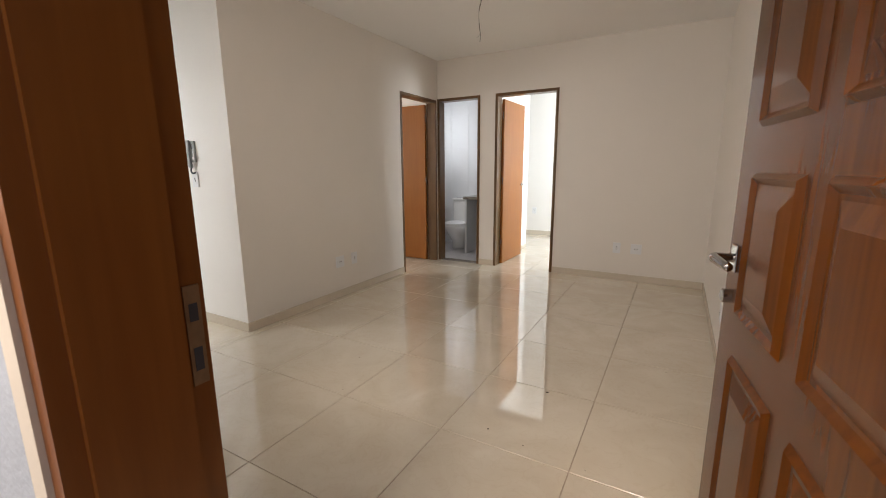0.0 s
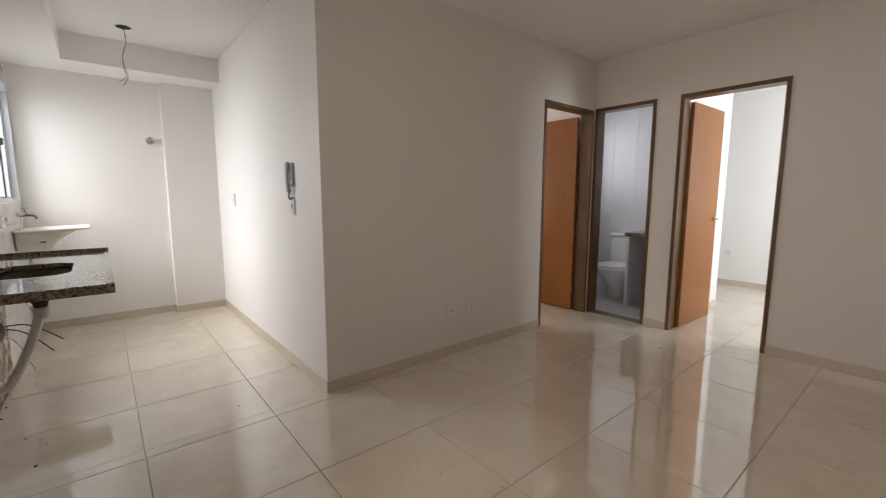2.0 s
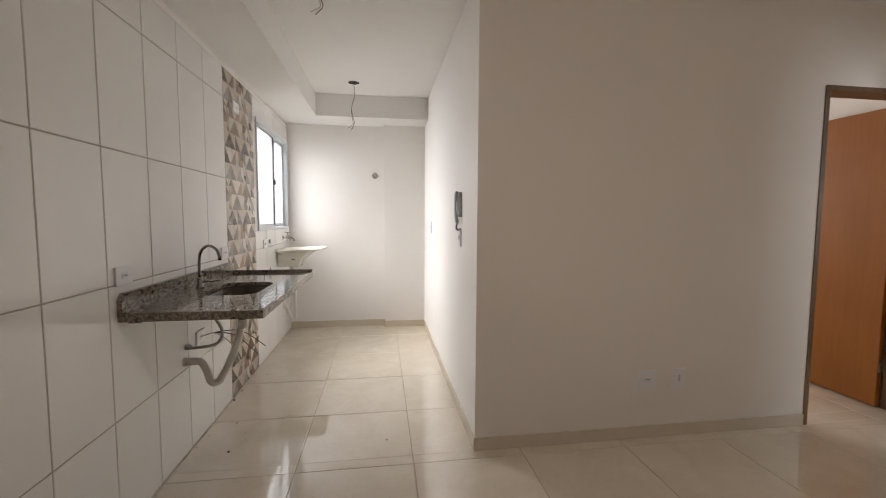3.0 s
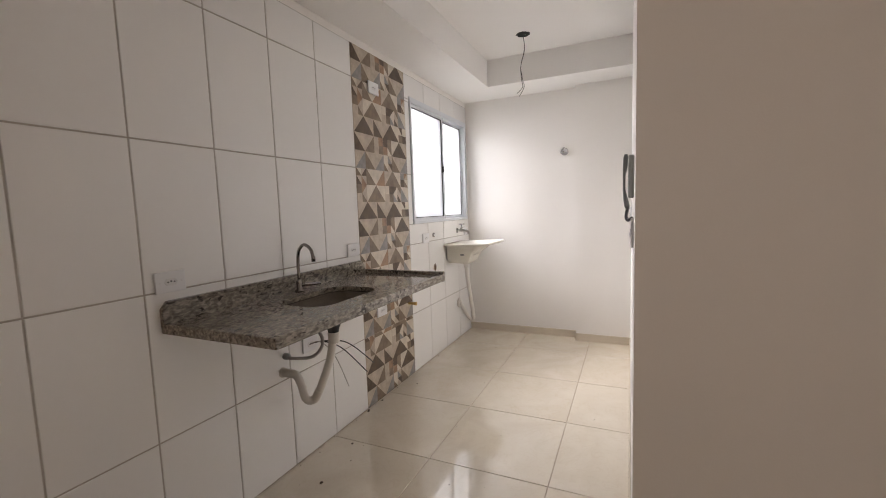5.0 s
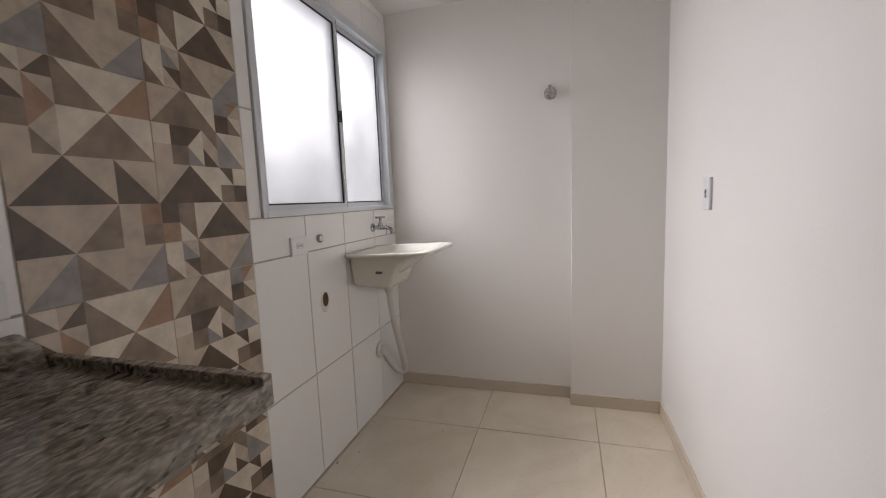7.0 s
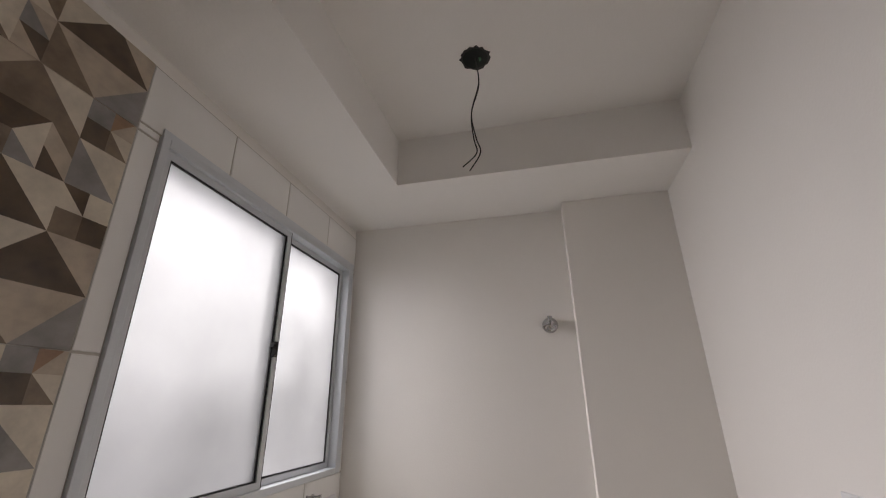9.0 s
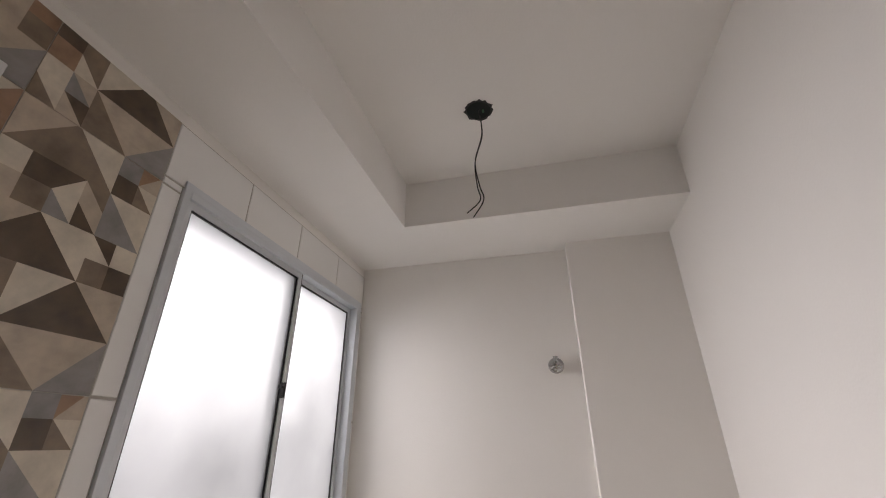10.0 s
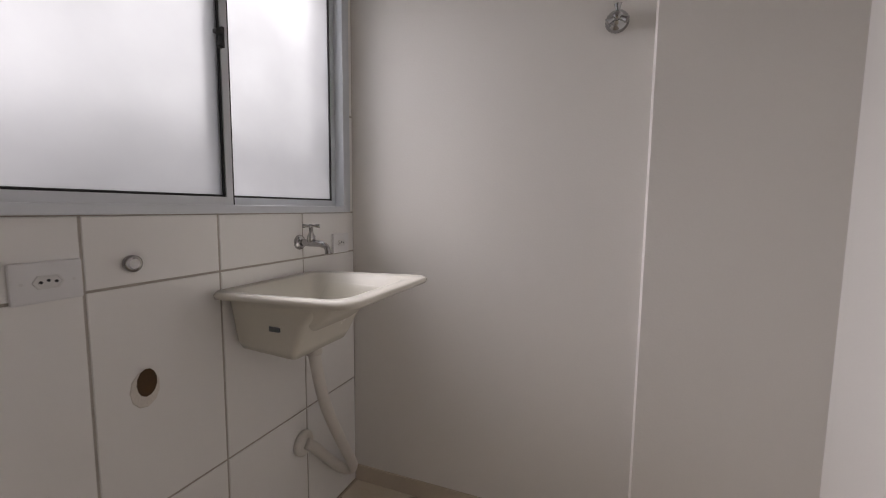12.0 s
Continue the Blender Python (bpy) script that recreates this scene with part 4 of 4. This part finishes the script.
def lamp_outlet(at, drop, label, hole=True, hang=0.0):
    ob = thing("ceiling_outlet", at, label, "lamp outlet", "bare lamp outlets")
    if hole:
        # closed discs under the ceiling, coloured black for the shade in the opening
        part("box", lathe([(0.044, -0.0035), (0.042, 0.0)], 22), BOX_SHADE, ob, "near-black disc for the shade inside the open junction box")
        ragged, bite = lathe([(0.053, -0.002), (0.051, 0.0)], 30), random.Random(8)
        swell = [bite.uniform(0.90, 1.10) for k in range(30)]
        for k, v in enumerate(ragged.verts):
            v.co.x *= swell[k % 30] * (1.14 if v.co.x < 0 and abs(v.co.y) < 0.02 else 1.0)
            v.co.y *= swell[k % 30]
        part("rim", ragged, BLACK_WIRE, ob, "ragged black disc for the shade at the cut plaster edge")
        part("lug", box(-0.012, 0.004, 0.012, 0.020, -0.0060, -0.0034, 0.001), MESH_GREEN, ob, "green plastic lug")
    for k, s in ((0, 1), (1, -1)):
        pts = [(0, 0, 0), (0.004 * s, 0.008, -drop * 0.25), (-0.004, -0.022, -drop * 0.50), (-0.004, -0.014 + 0.004 * s, -drop * 0.72), (0.0, -0.004 + 0.006 * s, -drop * 0.85), (0.004 + 0.008 * s, -0.045 + 0.012 * s, -drop * (1.0 - 0.06 * k))]
        smooth(part("wire", tube([(x + hang * z / -drop, y, z) for x, y, z in pts], 0.0021, 6), BLACK_WIRE if k == 0 else WHITE_WIRE if not hole else BLACK_WIRE, ob))
    return ob


lamp_outlet((-4.850, 1.325, TOP), 0.46, "dark ceiling junction box with dangling bare wires over the kitchen")
lamp_outlet((-1.42, 3.26, TOP), 0.42, "pair of bare wires hanging from the living room ceiling", False)
lamp_outlet((-2.85, 1.30, TOP), 0.31, "pair of bare wires hanging from the ceiling by the kitchen", False)

# ---- bathroom ----


def toilet():
    ob = thing("toilet", (-2.99, 6.31, 0), "white ceramic close-coupled toilet in the bathroom", "toilet", turn=180)
    bowl = []
    for z, hx, y0, y1 in ((0.0, 0.11, 0.16, 0.46), (0.12, 0.10, 0.16, 0.46), (0.24, 0.14, 0.14, 0.56), (0.36, 0.185, 0.12, 0.64), (0.39, 0.19, 0.12, 0.65)):
        bowl.append(rounded_ring(0, (y0 + y1) / 2, hx, (y1 - y0) / 2, hx * 0.95, z, 7))
    smooth(part("bowl", loft(bowl), CERAMIC, ob))
    part("seat", loft([rounded_ring(0, 0.40, 0.19, 0.245, 0.17, z, 7) for z in (0.392, 0.415)]), PLASTIC, ob, "white plastic seat lid")
    part("cistern", box(-0.19, 0.19, 0.01, 0.19, 0.39, 0.74, 0.025, 3), CERAMIC, ob)
    part("cistern_lid", box(-0.20, 0.20, 0.0, 0.20, 0.74, 0.775, 0.010), CERAMIC, ob)
    part("flush_button", lathe([(0.02, 0.775), (0.02, 0.781)], 14, "Z", (0, 0.10, 0)), CHROME, ob)
    return ob


toilet()
vanity = thing("bathroom_vanity", (-2.242, 5.93, 0), "grey granite bathroom vanity top on a tiled panel", "vanity")
part("panel", boxes((-0.48, -0.45, -0.30, 0.38, 0, 0.80)), BATH_TILE, vanity)
part("countertop", box(-0.50, 0, -0.32, 0.385, 0.80, 0.84, 0.003), GRANITE, vanity)
part("backsplash", box(-0.022, 0, -0.32, 0.385, 0.84, 0.93, 0.003), GRANITE, vanity)

# ---- wall tiles ----
XS = [-1.803, -2.122, -2.445, -2.768, -3.092, -3.416, -3.737]
XS2 = [-4.395, -4.720, -5.042, -5.380, FAR + 0.003]
ZS = [0.0, 0.470, 1.022, 1.568, 2.118, 2.322]
GAP = 0.0058
structure(link("wall_grout", boxes((FAR + 0.001, XS[0], FRONT, FRONT + 0.0055, 0, WIN_K[2]), (FAR + 0.001, XS[0], FRONT, FRONT + 0.0055, WIN_K[3], ZS[-1]),
                                  (WIN_K[1], XS[0], FRONT, FRONT + 0.0055, WIN_K[2], WIN_K[3]), (FAR + 0.001, WIN_K[0], FRONT, FRONT + 0.0055, WIN_K[2], WIN_K[3])), GROUT), "grey grout bed of the wall tiles", "wall tiles")


def wall_tile(x0, x1, z0, z1, mat=TILE, name="wall_tile"):
    if x1 - x0 < 0.012 or z1 - z0 < 0.012:
        return
    g = GAP / 2
    tile(name, wall_front, pose(x1 - g, FRONT, z0 + g, 90, 0, 180), x1 - x0 - 2 * g, z1 - z0 - 2 * g, TILED - FRONT, mat)


def tiles_between(xs, zs, hole=None):
    for xb, xa in zip(xs, xs[1:]):
        for za, zb in zip(zs, zs[1:]):
            if hole is None or xb <= hole[0] or xa >= hole[1] or zb <= hole[2] or za >= hole[3]:
                wall_tile(xa, xb, za, zb)
                continue
            if za < hole[2]:
                wall_tile(xa, xb, za, hole[2])
            if zb > hole[3]:
                wall_tile(xa, xb, hole[3], zb)
            lo, hi = max(za, hole[2]), min(zb, hole[3])
            if xa < hole[0]:
                wall_tile(xa, hole[0], lo, hi)
            if xb > hole[1]:
                wall_tile(hole[1], xb, lo, hi)


tiles_between(XS, ZS)
tiles_between(XS2, ZS, WIN_K)

# printed decor tiles: one design of triangles and squares, repeated on every tile of the strip


def decor_mesh(name, w, z0, z1, seed, full):
    """Front of one decor tile; cells 1/3 of its width, cut off at z1 - z0."""
    rnd = random.Random(seed)
    bm = bmesh.new()
    h = z1 - z0
    cw, ch = w / 3, full / 5
    tones = []

    def poly(points, tone):
        pts = []
        for i, (x, z) in enumerate(points):
            px, pz = points[i - 1]
            if (z <= h) != (pz <= h):
                t = (h - pz) / (z - pz)
                pts.append((px + (x - px) * t, h))
            if z <= h:
                pts.append((x, z))
        clean = [p for i, p in enumerate(pts) if (Vector(p) - Vector(pts[i - 1])).length > 1e-5]
        if len(clean) < 3:
            return
        f = bm.faces.new([bm.verts.new((x, z, TILED - FRONT)) for x, z in clean])
        f.material_index = tone

    dark, light = (0, 0, 1, 1, 4, 5), (2, 2, 3, 3, 3, 2)

    def quad(x, z, a, b, depth=0):
        style = rnd.random()
        if depth == 0 and style < 0.68:
            for i in (0, 1):
                for j in (0, 1):
                    quad(x + i * a / 2, z + j * b / 2, a / 2, b / 2, 1)
            return
        d, l = rnd.choice(dark), rnd.choice(light)
        if depth and style < 0.30:
            poly([(x, z), (x + a, z), (x + a, z + b), (x, z + b)], rnd.choice((d, l, l)))
        elif rnd.random() < 0.6:
            up = rnd.random() < 0.5
            poly([(x, z), (x + a, z), (x, z + b)], l if up else d)
            poly([(x + a, z), (x + a, z + b), (x, z + b)], d if up else l)
        else:
            up = rnd.random() < 0.5
            poly([(x, z), (x + a, z), (x + a, z + b)], l if up else d)
            poly([(x, z), (x + a, z + b), (x, z + b)], d if up else l)

    def peak(x, z, a, b, flip):
        d, l = rnd.choice(dark[:4]), rnd.choice(light)
        if flip:
            poly([(x, z + b), (x + a, z), (x + 2 * a, z + b)], l)
            poly([(x, z), (x + a, z), (x, z + b)], d)
            poly([(x + a, z), (x + 2 * a, z), (x + 2 * a, z + b)], rnd.choice(dark))
        else:
            poly([(x, z), (x + 2 * a, z), (x + a, z + b)], d)
            poly([(x, z), (x + a, z + b), (x, z + b)], l)
            poly([(x + 2 * a, z), (x + 2 * a, z + b), (x + a, z + b)], rnd.choice(light))

    for r in range(5):
        z = r * ch
        if z >= h:
            break
        first = rnd.random()
        if first < 0.45:
            peak(0, z, cw, ch, r % 2 == 1)
            quad(2 * cw, z, cw, ch)
        elif first < 0.7:
            quad(0, z, cw, ch)
            peak(cw, z, cw, ch, r % 2 == 0)
        else:
            for c in range(3):
                quad(c * cw, z, cw, ch)
    # sides of the tile
    d = TILED - FRONT
    low_ = [bm.verts.new((x, z, 0)) for x, z in ((0, 0), (w, 0), (w, h), (0, h))]
    top_ = [bm.verts.new((x, z, d - 0.0002)) for x, z in ((0, 0), (w, 0), (w, h), (0, h))]
    for k in range(4):
        bm.faces.new((low_[k], low_[(k + 1) % 4], top_[(k + 1) % 4], top_[k])).material_index = 2
    bm.normal_update()
    mesh = bpy.data.meshes.new(name)
    bm.to_mesh(mesh)
    bm.free()
    for m in TONES:
        mesh.materials.append(m)
    return mesh


DECOR = [XS[-1], (XS[-1] + XS2[0]) / 2, XS2[0]]
for c in (0, 1):
    for za, zb in zip(ZS, ZS[1:]):
        g = 0.001
        w = DECOR[c] - DECOR[c + 1] - 2 * g
        key = ("decor", c, round(zb - za, 3))
        if key not in TILE_MESHES:
            TILE_MESHES[key] = decor_mesh("decor_tile", w, za + g, zb - g, 5 + 6 * c, 0.553)
        ob = new("decor_tile", TILE_MESHES[key])
        ob.parent = wall_front
        ob.matrix_basis = pose(DECOR[c] - g, FRONT, za + g, 90, 0, 180)

# bathroom wall tiles
for k in range(5):
    for j in range(5):
        x0, z0 = -3.60 + k * 0.30, j * 0.52
        w = min(0.30, -2.242 - x0) - 0.0015
        tile("bathroom_tile", wall_bath_end, pose(x0, 6.319, z0 + 0.001, 90), w, min(0.5185, TOP - z0 - 0.002), 0.0025, BATH_TILE)
for k in range(4):
    for j in range(5):
        y0, z0 = 5.20 + k * 0.28, j * 0.52
        tile("bathroom_tile", wall_bath_side, pose(-2.241, y0 + 0.279, z0 + 0.001, 90, 0, -90), 0.2785, min(0.5185, TOP - z0 - 0.002), 0.0025, BATH_TILE)

# ---- floor ----
floor = structure(link("floor", boxes((FAR - 0.14, 0.45, 0.352, 8.02, -0.10, -0.003)), FLOOR_GROUT), "polished beige porcelain tile floor with dark joints", "floor")
PITCH_X, PITCH_Y, X0, Y0 = 0.6160, 0.6080, -2.772, 1.135
ROOMS = [(FAR, HALL, TILED, KITCHEN), (HALL, RIGHT, FRONT, BACK), (-2.97, HALL, DOOR_1[0], DOOR_1[1]), (-5.70, -2.97, 2.20, BACK), (DOOR_3[0], DOOR_3[1], BACK, 5.195), (-2.05, RIGHT, 5.195, 6.451), (-4.00, RIGHT, 6.451, 7.88), (ENTRY[0], ENTRY[1], 0.36, FRONT)]
jitter = random.Random(3)
for i in range(-6, 7):
    for j in range(-3, 14):
        ax, ay = X0 + i * PITCH_X, Y0 + j * PITCH_Y
        g = 0.0019
        cx0, cx1, cy0, cy1 = ax + g, ax + PITCH_X - g, ay + g, ay + PITCH_Y - g
        for rx0, rx1, ry0, ry1 in ROOMS:
            x0, x1, y0, y1 = max(cx0, rx0), min(cx1, rx1), max(cy0, ry0), min(cy1, ry1)
            if x1 - x0 > 0.004 and y1 - y0 > 0.004:
                tile("floor_tile", floor, pose(x0, y0, -0.008, jitter.uniform(-0.03, 0.03), jitter.uniform(-0.03, 0.03), 0), x1 - x0, y1 - y0, 0.008, FLOOR)
for i in range(5):
    for j in range(4):
        x0, y0 = -3.60 + i * 0.30, 5.197 + j * 0.29
        tile("bathroom_floor_tile", floor, pose(x0 + 0.002, y0, -0.008), min(0.296, -2.242 - x0), 0.286, 0.010, BATH_FLOOR)
tile("threshold", floor, pose(DOOR_BATH[0], BACK, -0.008), DOOR_BATH[1] - DOOR_BATH[0], 0.12, 0.012, GRANITE)

# crumbs and flakes left on the floor
crumbs = bmesh.new()
spots = random.Random(11)
for k in range(70):
    if k >= 46:
        x, y = spots.uniform(-5.6, -1.9), TILED + abs(spots.gauss(0.012, 0.012)) + 0.004
    elif k < 26:
        x, y = spots.uniform(-5.5, -2.4), spots.choice((spots.uniform(0.56, 0.75), spots.uniform(0.6, 2.0)))
    else:
        x, y = spots.uniform(-2.3, 0.2), spots.uniform(1.2, 4.6)
    r = spots.uniform(0.0015, 0.004) if spots.random() < 0.85 else spots.uniform(0.005, 0.009)
    own = bmesh.new()
    bmesh.ops.create_icosphere(own, subdivisions=1, radius=r)
    for v in own.verts:
        v.co = Vector((v.co.x * spots.uniform(0.7, 1.8) + x, v.co.y * spots.uniform(0.6, 1.3) + y, max(v.co.z, -r * 0.3) * 0.5 + r * 0.15))
    join(crumbs, own)
tagged(link("floor_crumbs", crumbs, DIRT), "dark crumbs and paint flakes scattered on the floor tiles", "debris", kind="stuff")
